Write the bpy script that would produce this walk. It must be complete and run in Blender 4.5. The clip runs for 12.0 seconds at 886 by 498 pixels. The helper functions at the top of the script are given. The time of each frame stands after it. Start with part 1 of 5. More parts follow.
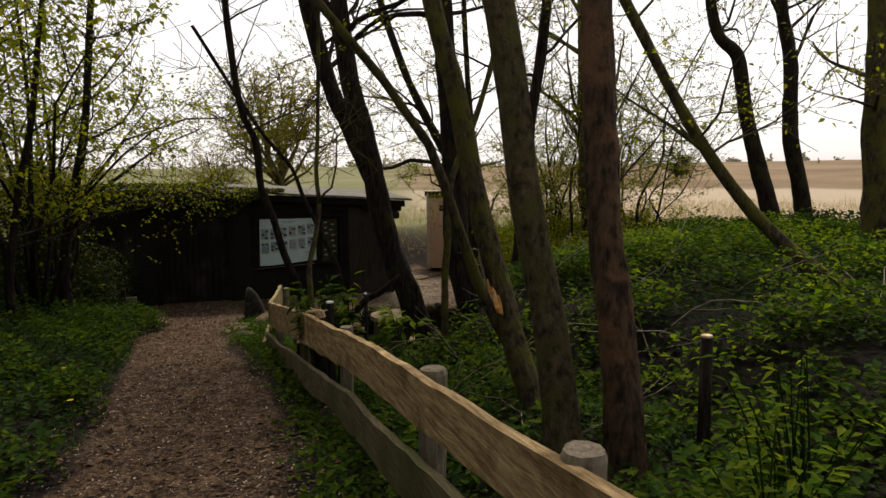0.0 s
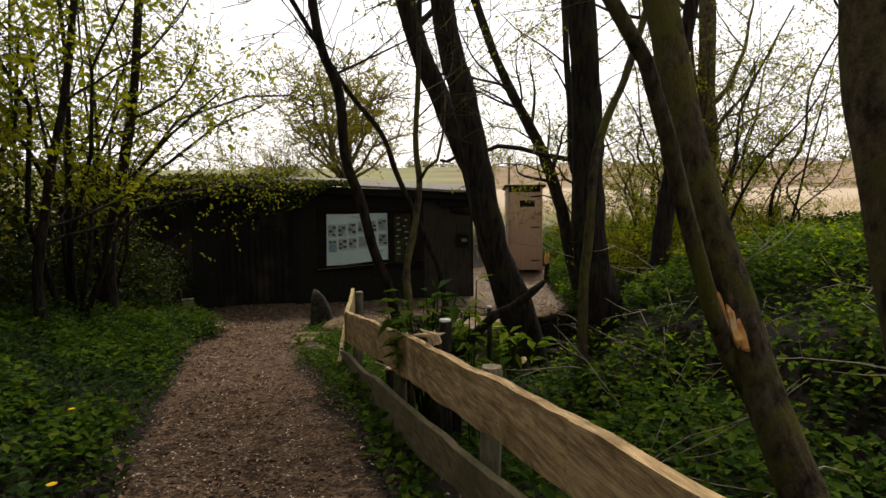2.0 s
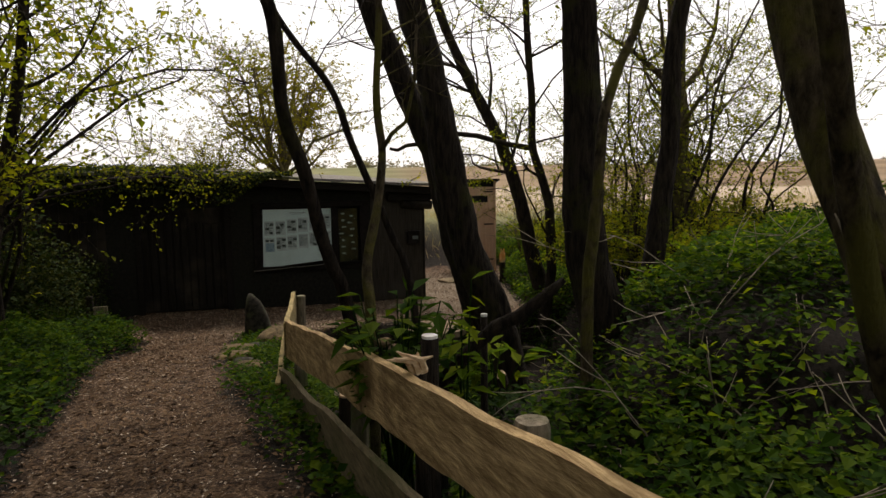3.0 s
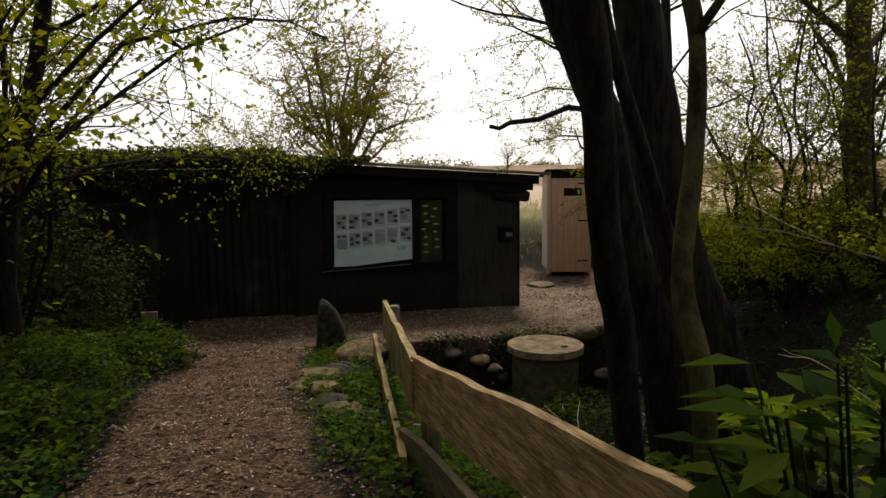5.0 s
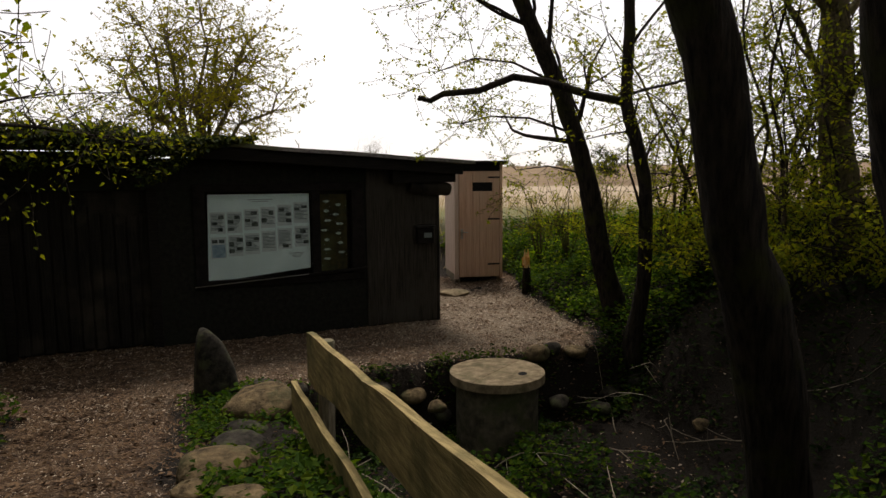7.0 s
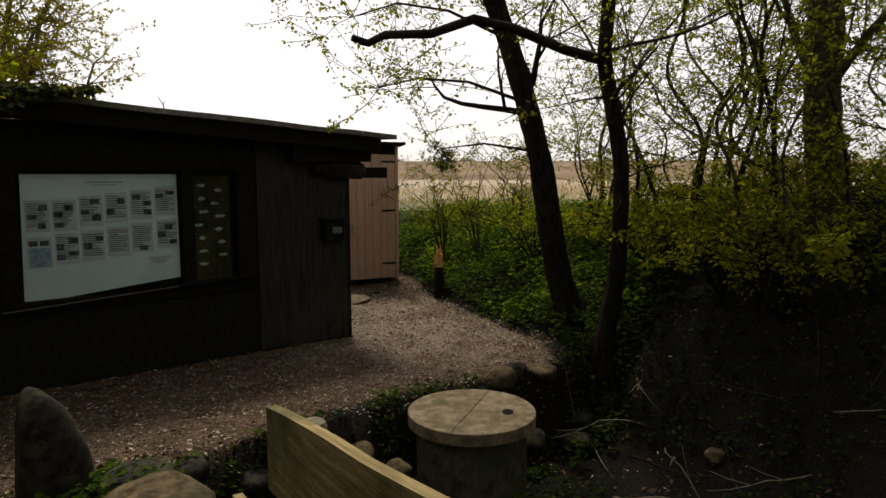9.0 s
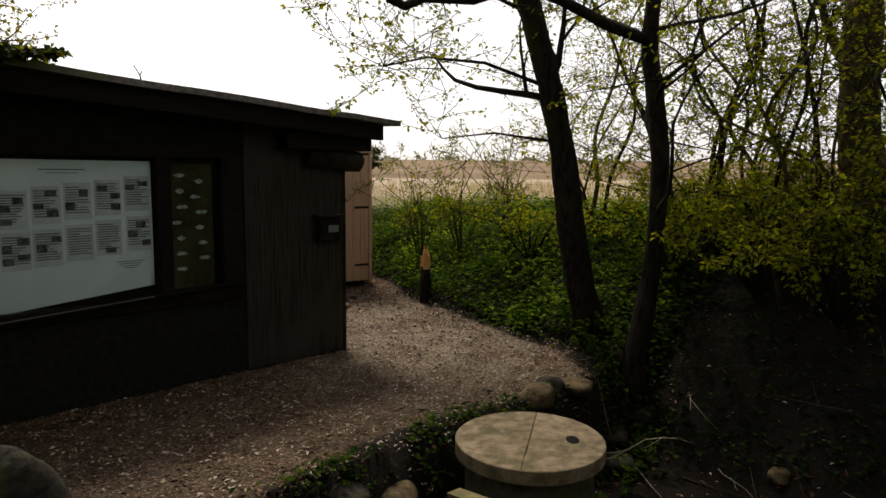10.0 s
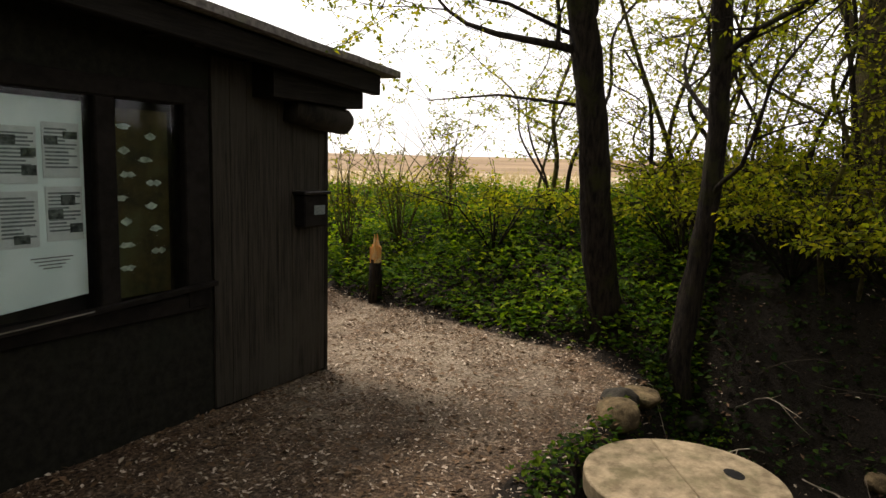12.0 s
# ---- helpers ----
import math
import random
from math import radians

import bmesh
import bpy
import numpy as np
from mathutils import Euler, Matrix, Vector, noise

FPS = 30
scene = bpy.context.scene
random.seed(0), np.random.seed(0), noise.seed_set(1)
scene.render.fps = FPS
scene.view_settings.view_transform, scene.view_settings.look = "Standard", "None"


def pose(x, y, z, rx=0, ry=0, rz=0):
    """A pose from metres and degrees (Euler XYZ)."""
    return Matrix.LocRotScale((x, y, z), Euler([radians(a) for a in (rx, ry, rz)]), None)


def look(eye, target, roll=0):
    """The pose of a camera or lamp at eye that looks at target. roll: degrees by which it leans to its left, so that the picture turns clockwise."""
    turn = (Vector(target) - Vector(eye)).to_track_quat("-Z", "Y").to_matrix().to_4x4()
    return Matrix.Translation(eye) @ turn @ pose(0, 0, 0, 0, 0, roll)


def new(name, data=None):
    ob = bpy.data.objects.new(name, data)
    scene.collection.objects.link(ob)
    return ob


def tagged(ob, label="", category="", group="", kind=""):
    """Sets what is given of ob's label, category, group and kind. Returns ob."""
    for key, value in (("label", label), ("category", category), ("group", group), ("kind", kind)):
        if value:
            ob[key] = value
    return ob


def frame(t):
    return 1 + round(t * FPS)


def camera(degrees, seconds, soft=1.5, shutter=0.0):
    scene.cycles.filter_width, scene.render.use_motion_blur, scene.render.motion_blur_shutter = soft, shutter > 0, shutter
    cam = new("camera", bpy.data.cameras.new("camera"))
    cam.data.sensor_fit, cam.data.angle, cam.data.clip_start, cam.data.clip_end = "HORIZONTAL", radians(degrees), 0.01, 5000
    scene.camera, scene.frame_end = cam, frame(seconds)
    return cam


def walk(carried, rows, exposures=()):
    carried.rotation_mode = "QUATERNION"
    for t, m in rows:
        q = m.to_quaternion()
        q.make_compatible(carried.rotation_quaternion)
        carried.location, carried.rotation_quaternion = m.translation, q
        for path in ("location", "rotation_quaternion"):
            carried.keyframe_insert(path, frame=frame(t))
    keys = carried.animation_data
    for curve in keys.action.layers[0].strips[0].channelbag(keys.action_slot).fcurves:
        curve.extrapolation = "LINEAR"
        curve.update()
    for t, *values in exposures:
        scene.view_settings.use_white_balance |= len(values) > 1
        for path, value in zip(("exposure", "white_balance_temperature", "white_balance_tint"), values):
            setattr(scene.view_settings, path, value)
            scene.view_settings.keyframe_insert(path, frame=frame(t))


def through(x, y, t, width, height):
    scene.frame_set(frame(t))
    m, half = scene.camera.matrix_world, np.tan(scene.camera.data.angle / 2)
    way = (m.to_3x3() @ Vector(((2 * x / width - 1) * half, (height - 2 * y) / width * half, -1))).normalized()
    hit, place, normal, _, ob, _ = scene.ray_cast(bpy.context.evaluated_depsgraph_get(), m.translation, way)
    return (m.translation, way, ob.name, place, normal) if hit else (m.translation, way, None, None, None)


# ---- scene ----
cam = camera(67.5, 12.0)
PATH = [
    (0, (-1.306, -0.941, 3.011), (-0.795, 0.979, 2.783), -0.7),
    (0.5, (-1.404, -0.508, 2.957), (-0.95, 1.426, 2.731), -0.6),
    (1, (-1.479, -0.005, 2.929), (-1.155, 1.956, 2.705), -0.7),
    (1.5, (-1.517, 0.431, 2.849), (-1.195, 2.392, 2.626), -0.7),
    (2, (-1.478, 0.947, 2.773), (-1.134, 2.905, 2.55), -0.8),
    (2.5, (-1.504, 1.471, 2.699), (-1.119, 3.421, 2.476), -0.8),
    (3, (-1.447, 2.116, 2.583), (-0.93, 4.035, 2.361), -0.8),
    (3.5, (-1.536, 2.711, 2.544), (-1.031, 4.633, 2.319), -0.7),
    (3.7, (-1.548, 2.906, 2.53), (-1.051, 4.83, 2.304), -0.7),
    (5.3, (-1.844, 4.596, 2.323), (-1.479, 6.55, 2.105), -0.6),
    (5.5, (-1.868, 4.843, 2.301), (-1.503, 6.798, 2.086), -0.6),
    (6, (-1.959, 5.325, 2.24), (-1.468, 7.252, 2.024), -0.5),
    (6.5, (-1.98, 5.913, 2.204), (-1.334, 7.793, 1.987), -0.6),
    (7, (-2.055, 6.447, 2.159), (-1.274, 8.276, 1.942), -0.5),
    (7.2, (-2.039, 6.665, 2.122), (-1.172, 8.454, 1.902), -0.6),
    (8.8, (-2.038, 8.565, 1.982), (-0.851, 10.157, 1.749), 0.4),
    (9, (-2.11, 8.747, 1.967), (-0.895, 10.318, 1.735), -0.1),
    (9.5, (-2.184, 9.282, 1.87), (-0.843, 10.748, 1.641), 0.4),
    (10, (-2.295, 9.994, 1.891), (-0.901, 11.409, 1.656), 0.5),
    (10.5, (-2.393, 10.498, 1.838), (-0.943, 11.855, 1.599), 0.7),
    (11, (-2.424, 11.18, 1.79), (-0.898, 12.45, 1.547), 0.9),
    (11.5, (-2.453, 11.715, 1.734), (-0.868, 12.91, 1.487), 1.1),
    (12, (-2.287, 12.195, 1.643), (-0.564, 13.18, 1.399), 1.4),
]
EXPOSURE = [(0, 0.08, 6950, 15), (0.7, 0.0, 6950, 15), (1.2, 0.1, 6950, 15), (2.0, 0.45, 6900, 15), (3.0, 0.2, 6950, 15), (3.5, 0.15, 6950, 15), (5.5, 0.1, 6950, 15), (7.0, 0.0, 6900, 15), (9.0, -0.05, 6900, 15), (10.5, 0.15, 6900, 15), (11.4, 0.45, 6950, 15), (12.0, 0.95, 6950, 15)]
walk(cam, [(t, look(eye, target, roll)) for t, eye, target, roll in PATH], EXPOSURE)

# ---- light ----
SUN_EL, SUN_AZ = 60.0, 22.0            # high, veiled by cloud, beyond the shed
world = bpy.data.worlds.new("overcast_sky")
scene.world = world
world.use_nodes = True
wn, wl = world.node_tree.nodes, world.node_tree.links
sky = wn.new("ShaderNodeTexSky")
sky.sky_type, sky.sun_disc = "NISHITA", False
sky.sun_elevation, sky.sun_rotation = radians(SUN_EL), radians(SUN_AZ)
sky.air_density, sky.dust_density, sky.ozone_density = 1.0, 1.0, 1.0
pale = wn.new("ShaderNodeHueSaturation")
pale.inputs["Saturation"].default_value = 0.10
wl.new(sky.outputs[0], pale.inputs["Color"])
wl.new(pale.outputs[0], wn["Background"].inputs["Color"])
wn["Background"].inputs["Strength"].default_value = 0.15
sun_data = bpy.data.lights.new("sun", "SUN")
sun_data.energy, sun_data.angle, sun_data.color = 2.7, radians(12), (1.0, 0.95, 0.86)
sun = new("sun", sun_data)
sun.matrix_world = look((60 * math.sin(radians(SUN_AZ)), 60 * math.cos(radians(SUN_AZ)), 60 * math.tan(radians(SUN_EL))), (0, 8, 0))


# ---- materials ----
def node_mat(name):
    m = bpy.data.materials.new(name)
    m.use_nodes = True
    return m, m.node_tree.nodes, m.node_tree.links, m.node_tree.nodes["Principled BSDF"]


def noise_tex(n, l, scale, detail=6.0, rough=0.6, stretch=None):
    tex = n.new("ShaderNodeTexNoise")
    tex.inputs["Scale"].default_value, tex.inputs["Detail"].default_value, tex.inputs["Roughness"].default_value = scale, detail, rough
    co = n.new("ShaderNodeTexCoord")
    if stretch:
        mp = n.new("ShaderNodeMapping")
        mp.inputs["Scale"].default_value = stretch
        l.new(co.outputs["Object"], mp.inputs["Vector"])
        l.new(mp.outputs[0], tex.inputs["Vector"])
    else:
        l.new(co.outputs["Object"], tex.inputs["Vector"])
    return tex.outputs[0]


def ramp(n, l, source, stops):
    r = n.new("ShaderNodeValToRGB")
    while len(r.color_ramp.elements) < len(stops):
        r.color_ramp.elements.new(0.5)
    for e, (p, c) in zip(r.color_ramp.elements, stops):
        e.position, e.color = p, (*c, 1)
    l.new(source, r.inputs[0])
    return r.outputs[0]


def mix(n, l, fac, a, b, mode="MIX"):
    m = n.new("ShaderNodeMix")
    m.data_type, m.blend_type = "RGBA", mode
    for sock, v in ((m.inputs[0], fac), (m.inputs[6], a), (m.inputs[7], b)):
        if isinstance(v, (int, float)):
            sock.default_value = v
        elif isinstance(v, tuple):
            sock.default_value = (*v, 1)
        else:
            l.new(v, sock)
    return m.outputs[2]


def bump(n, l, height, bsdf, strength=0.5, distance=0.02):
    b = n.new("ShaderNodeBump")
    b.inputs["Strength"].default_value, b.inputs["Distance"].default_value = strength, distance
    l.new(height, b.inputs["Height"])
    l.new(b.outputs[0], bsdf.inputs["Normal"])


def surface(name, dark, light, scale=8.0, stretch=None, rough=0.8, stain=None, stain_scale=1.5, relief=0.5, depth=0.01, metal=0.0, stain_at=(0.5, 0.68)):
    """Grain between two colours, stains of a third at a larger scale, and relief."""
    m, n, l, b = node_mat(name)
    g = noise_tex(n, l, scale, 8, 0.65, stretch)
    col = ramp(n, l, g, [(0.37, dark), (0.63, light)])
    if stain:
        s = noise_tex(n, l, stain_scale, 5, 0.6)
        fac = ramp(n, l, s, [(stain_at[0], (0, 0, 0)), (stain_at[1], (1, 1, 1))])
        col = mix(n, l, fac, col, stain)
    l.new(col, b.inputs["Base Color"])
    b.inputs["Roughness"].default_value, b.inputs["Metallic"].default_value = rough, metal
    if "Specular IOR Level" in b.inputs:
        b.inputs["Specular IOR Level"].default_value = 0.14
    bump(n, l, g, b, relief, depth)
    return m


def leaf_mat(name, a, b_col, c, through=0.45):
    """Thin leaves: three tints dealt leaf by leaf, light passing through."""
    m, n, l, b = node_mat(name)
    geo = n.new("ShaderNodeNewGeometry")
    col = ramp(n, l, geo.outputs["Random Per Island"], [(0.0, a), (0.5, b_col), (1.0, c)])
    l.new(col, b.inputs["Base Color"])
    b.inputs["Roughness"].default_value = 0.7
    b.inputs["Specular IOR Level"].default_value = 0.06
    t = n.new("ShaderNodeBsdfTranslucent")
    bright = mix(n, l, 1.0, col, (1.5, 1.45, 0.7), "MULTIPLY")
    l.new(bright, t.inputs["Color"])
    mx = n.new("ShaderNodeMixShader")
    mx.inputs[0].default_value = through
    l.new(b.outputs[0], mx.inputs[1])
    l.new(t.outputs[0], mx.inputs[2])
    l.new(mx.outputs[0], n["Material Output"].inputs["Surface"])
    return m


BARK_DARK = surface("dark_bark", (0.008, 0.006, 0.005), (0.040, 0.031, 0.022), 14, (2.2, 2.2, 0.35), 0.95, (0.036, 0.036, 0.011), 3.0, 1.0, 0.06, stain_at=(0.55, 0.66))
BARK_MOSS = surface("mossy_bark", (0.018, 0.014, 0.008), (0.10, 0.078, 0.044), 16, (1.6, 1.6, 0.6), 0.95, (0.095, 0.09, 0.018), 4.0, 1.0, 0.05, stain_at=(0.45, 0.6))
BARK_PALE = surface("pale_bark", (0.030, 0.024, 0.013), (0.145, 0.112, 0.062), 16, (1.4, 1.4, 0.8), 0.92, (0.10, 0.092, 0.03), 4.5, 1.0, 0.05, stain_at=(0.46, 0.6))
BARK_PEEL = surface("peeling_bark", (0.026, 0.018, 0.011), (0.13, 0.085, 0.05), 12, (2.0, 2.0, 0.6), 0.92, (0.19, 0.105, 0.055), 5.0, 1.0, 0.06, stain_at=(0.5, 0.64))
TWIG = surface("twig_bark", (0.03, 0.024, 0.018), (0.085, 0.068, 0.05), 30, None, 0.9, relief=0.2)
DEADTWIG = surface("bleached_twig", (0.16, 0.135, 0.10), (0.34, 0.29, 0.22), 30, None, 0.9, relief=0.2)
PLANK = surface("weathered_oak", (0.25, 0.165, 0.075), (0.60, 0.43, 0.22), 4, (11, 0.7, 8), 0.85, (0.20, 0.135, 0.06), 3.2, 1.0, 0.02, stain_at=(0.52, 0.66))
PLANK_FAR = surface("yellow_oak", (0.17, 0.13, 0.055), (0.38, 0.295, 0.135), 4, (11, 0.7, 8), 0.85, (0.12, 0.105, 0.045), 3.0, 0.9, 0.012)
# darker oak for the lower boards: shade put into the colour, plus green moss
PLANK_SHADED = surface("shaded_oak", (0.11, 0.09, 0.05), (0.24, 0.19, 0.11), 5, (14, 0.55, 9), 0.9, (0.08, 0.09, 0.03), 1.2, 0.9, 0.012)
POST = surface("grey_post_wood", (0.13, 0.11, 0.08), (0.30, 0.25, 0.18), 8, (5, 5, 0.8), 0.9, (0.10, 0.11, 0.05), 3, 0.9, 0.012)
CUT = surface("fresh_cut_wood", (0.45, 0.30, 0.16), (0.70, 0.55, 0.36), 9, (3, 3, 8), 0.8, relief=0.4)
CUT_WHITE = surface("pale_cut_wood", (0.62, 0.60, 0.55), (0.80, 0.78, 0.73), 12, None, 0.8, relief=0.3)
SPLIT = surface("orange_split_wood", (0.62, 0.25, 0.06), (0.82, 0.48, 0.17), 9, (3, 3, 0.6), 0.75, (0.75, 0.62, 0.38), 6, 0.9, 0.02)
TAR = surface("black_tarred_board", (0.006, 0.005, 0.004), (0.020, 0.017, 0.013), 6, (9, 9, 0.5), 0.75, (0.045, 0.038, 0.028), 1.3, 0.7, 0.01)
TAR_WALL = surface("dark_rendered_wall", (0.009, 0.009, 0.007), (0.021, 0.020, 0.015), 18, None, 0.9, (0.016, 0.018, 0.012), 1.2, 0.5, 0.006)
ROOFING = surface("grey_roofing_felt", (0.10, 0.09, 0.085), (0.24, 0.22, 0.20), 22, None, 0.9, (0.12, 0.13, 0.06), 1.2, 0.6, 0.006)
ROOFEDGE = surface("weathered_fascia", (0.006, 0.005, 0.004), (0.018, 0.015, 0.012), 7, (0.6, 9, 9), 0.8, relief=0.6)
BOARD = surface("brown_wall_board", (0.019, 0.017, 0.013), (0.052, 0.044, 0.034), 6, (9, 9, 0.4), 0.8, (0.05, 0.045, 0.035), 1.3, 0.7, 0.008)
FRAME = surface("black_window_frame", (0.006, 0.005, 0.004), (0.016, 0.013, 0.011), 9, None, 0.85, relief=0.3)
PAPERBACK = surface("pale_board_backing", (0.60, 0.74, 0.70), (0.70, 0.82, 0.78), 3, None, 0.7, (0.58, 0.70, 0.66), 1.0, 0.1)
PAPER = surface("white_paper", (0.46, 0.53, 0.51), (0.56, 0.63, 0.60), 14, None, 0.7, relief=0.05)
INK = surface("printed_text", (0.11, 0.14, 0.135), (0.21, 0.24, 0.23), 60, None, 0.7, relief=0.0)
PHOTO = surface("printed_photo", (0.02, 0.028, 0.025), (0.13, 0.16, 0.14), 30, None, 0.6, relief=0.0)
BLUEPRINT = surface("blue_printed_photo", (0.16, 0.26, 0.33), (0.34, 0.46, 0.52), 24, None, 0.6, relief=0.0)
AMBER = surface("amber_poster", (0.014, 0.014, 0.006), (0.055, 0.042, 0.010), 5, None, 0.6, (0.05, 0.055, 0.02), 3, 0.1)
SPECIMEN = surface("pale_poster_patch", (0.14, 0.19, 0.16), (0.42, 0.50, 0.44), 16, None, 0.6, relief=0.0)
CABIN = surface("larch_board", (0.52, 0.31, 0.20), (0.70, 0.47, 0.33), 4, (16, 16, 0.5), 0.7, (0.56, 0.39, 0.27), 1.2, 0.6, 0.006)
CABIN_PALE = surface("pale_larch_batten", (0.50, 0.36, 0.27), (0.66, 0.52, 0.42), 4, (16, 16, 0.6), 0.7, relief=0.5)
IRON = surface("black_iron", (0.012, 0.012, 0.012), (0.05, 0.045, 0.04), 30, None, 0.45, metal=0.8, relief=0.2)
STEEL = surface("brushed_steel", (0.35, 0.34, 0.33), (0.55, 0.54, 0.52), 40, None, 0.3, metal=1.0, relief=0.1)
DARKVOID = surface("dark_interior", (0.006, 0.006, 0.006), (0.014, 0.013, 0.012), 10, None, 0.95, relief=0.1)
CONCRETE = surface("old_concrete", (0.15, 0.115, 0.07), (0.31, 0.245, 0.155), 12, None, 0.92, (0.11, 0.095, 0.05), 4.0, 0.7, 0.008)
WELLRING = surface("mossy_concrete", (0.05, 0.046, 0.033), (0.13, 0.115, 0.08), 9, None, 0.92, (0.06, 0.07, 0.03), 3.0, 0.7, 0.008)
STONE_A = surface("tan_fieldstone", (0.05, 0.037, 0.02), (0.20, 0.145, 0.078), 9, None, 0.9, (0.05, 0.055, 0.025), 4.0, 1.0, 0.04)
STONE_B = surface("grey_fieldstone", (0.014, 0.013, 0.010), (0.055, 0.048, 0.038), 10, None, 0.9, (0.06, 0.07, 0.03), 5.0, 1.0, 0.02)
CHIP = surface("pale_bark_chip", (0.28, 0.21, 0.15), (0.56, 0.47, 0.37), 4, None, 0.85, relief=0.1)
LITTER = surface("dead_leaf", (0.045, 0.026, 0.014), (0.19, 0.12, 0.07), 5, None, 0.85, relief=0.1)
FLOWER = surface("yellow_petal", (0.55, 0.36, 0.01), (0.75, 0.52, 0.02), 20, None, 0.6, relief=0.0)
LEAF_SPRING = leaf_mat("spring_leaf", (0.085, 0.12, 0.010), (0.15, 0.175, 0.011), (0.23, 0.22, 0.016), 0.6)
LEAF_IVY = leaf_mat("ivy_leaf", (0.012, 0.022, 0.006), (0.022, 0.036, 0.008), (0.05, 0.055, 0.010), 0.2)
LEAF_HERB = leaf_mat("ground_herb", (0.015, 0.040, 0.004), (0.034, 0.075, 0.005), (0.085, 0.125, 0.007), 0.4)
# herb greens darkened so the colour itself carries the shade under the trees
LEAF_SHADED = leaf_mat("herb_shade_tint", (0.008, 0.020, 0.005), (0.015, 0.034, 0.006), (0.032, 0.056, 0.008), 0.25)
LEAF_FERN = leaf_mat("broad_leaf", (0.05, 0.11, 0.006), (0.10, 0.17, 0.008), (0.17, 0.21, 0.012), 0.5)
DRYGRASS = leaf_mat("dry_reed", (0.26, 0.20, 0.11), (0.38, 0.30, 0.17), (0.20, 0.19, 0.08), 0.3)
LICHEN = leaf_mat("far_leaf", (0.11, 0.12, 0.010), (0.17, 0.16, 0.012), (0.22, 0.19, 0.018), 0.55)


# pale greyed leaf tint: distance haze is mixed into the colour
FARWOOD_HAZED = leaf_mat("hazed_woodland", (0.14, 0.14, 0.11), (0.19, 0.18, 0.14), (0.23, 0.21, 0.16), 0.3)


def glass_mat():
    m, n, l, b = node_mat("window_glass")
    b.inputs["Base Color"].default_value = (0.98, 1.0, 0.99, 1)
    b.inputs["Roughness"].default_value = 0.03
    b.inputs["Transmission Weight"].default_value = 1.0
    b.inputs["IOR"].default_value = 1.2
    return m


GLASS = glass_mat()


def ground_mat():
    """Soil, trodden bark-chip path, pale stubble, ploughed hill and meadow, dealt by the surface attribute."""
    m, n, l, b = node_mat("ground_soil")
    at = n.new("ShaderNodeVertexColor")
    at.layer_name = "surface"
    sep = n.new("ShaderNodeSeparateColor")
    l.new(at.outputs["Color"], sep.inputs[0])
    fine, mid, big = noise_tex(n, l, 38, 8, 0.75), noise_tex(n, l, 7, 6, 0.65), noise_tex(n, l, 0.9, 4, 0.5)
    # dark soil, lowered to near black to include the shade under the trees
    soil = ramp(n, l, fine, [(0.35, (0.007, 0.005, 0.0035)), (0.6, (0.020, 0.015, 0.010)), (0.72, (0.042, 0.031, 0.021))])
    chips = ramp(n, l, fine, [(0.38, (0.018, 0.011, 0.007)), (0.5, (0.10, 0.062, 0.037)), (0.6, (0.25, 0.172, 0.112)), (0.7, (0.52, 0.41, 0.30))])
    chips = mix(n, l, ramp(n, l, mid, [(0.45, (0, 0, 0)), (0.6, (1, 1, 1))]), chips, mix(n, l, 1.0, chips, (0.38, 0.34, 0.31), "MULTIPLY"))
    chips = mix(n, l, ramp(n, l, big, [(0.42, (0, 0, 0)), (0.6, (1, 1, 1))]), chips, mix(n, l, 1.0, chips, (1.15, 1.12, 1.06), "MULTIPLY"))
    sand = ramp(n, l, fine, [(0.36, (0.10, 0.076, 0.052)), (0.52, (0.29, 0.235, 0.17)), (0.7, (0.50, 0.43, 0.34))])
    worn_edge = n.new("ShaderNodeMath")
    worn_edge.operation = "MULTIPLY"
    l.new(sep.outputs[1], worn_edge.inputs[0])
    l.new(ramp(n, l, mid, [(0.30, (0.35, 0.35, 0.35)), (0.55, (1, 1, 1))]), worn_edge.inputs[1])
    patchy = n.new("ShaderNodeMath")
    patchy.operation = "MULTIPLY"
    l.new(worn_edge.outputs[0], patchy.inputs[0])
    l.new(ramp(n, l, noise_tex(n, l, 1.9, 5, 0.65), [(0.38, (0.3, 0.3, 0.3)), (0.58, (1, 1, 1))]), patchy.inputs[1])
    chips = mix(n, l, patchy.outputs[0], chips, sand)
    stubble = ramp(n, l, mid, [(0.3, (0.36, 0.28, 0.19)), (0.7, (0.52, 0.43, 0.31))])
    wide = noise_tex(n, l, 0.05, 5, 0.6)
    plough = ramp(n, l, wide, [(0.35, (0.17, 0.115, 0.065)), (0.65, (0.27, 0.195, 0.115))])
    meadow = ramp(n, l, wide, [(0.35, (0.13, 0.14, 0.055)), (0.65, (0.22, 0.21, 0.10))])
    edge = n.new("ShaderNodeMath")
    edge.operation = "MULTIPLY_ADD"
    l.new(mid, edge.inputs[0])
    edge.inputs[1].default_value = 0.9
    edge.inputs[2].default_value = -0.45
    wob = n.new("ShaderNodeMath")
    l.new(sep.outputs[0], wob.inputs[0])
    l.new(edge.outputs[0], wob.inputs[1])
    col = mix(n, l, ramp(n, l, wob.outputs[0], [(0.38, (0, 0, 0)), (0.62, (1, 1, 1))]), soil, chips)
    far = n.new("ShaderNodeSeparateColor")
    at2 = n.new("ShaderNodeVertexColor")
    at2.layer_name = "surface_far"
    l.new(at2.outputs["Color"], far.inputs[0])
    col = mix(n, l, far.outputs[2], col, meadow)
    col = mix(n, l, far.outputs[0], col, stubble)
    col = mix(n, l, far.outputs[1], col, plough)
    l.new(col, b.inputs["Base Color"])
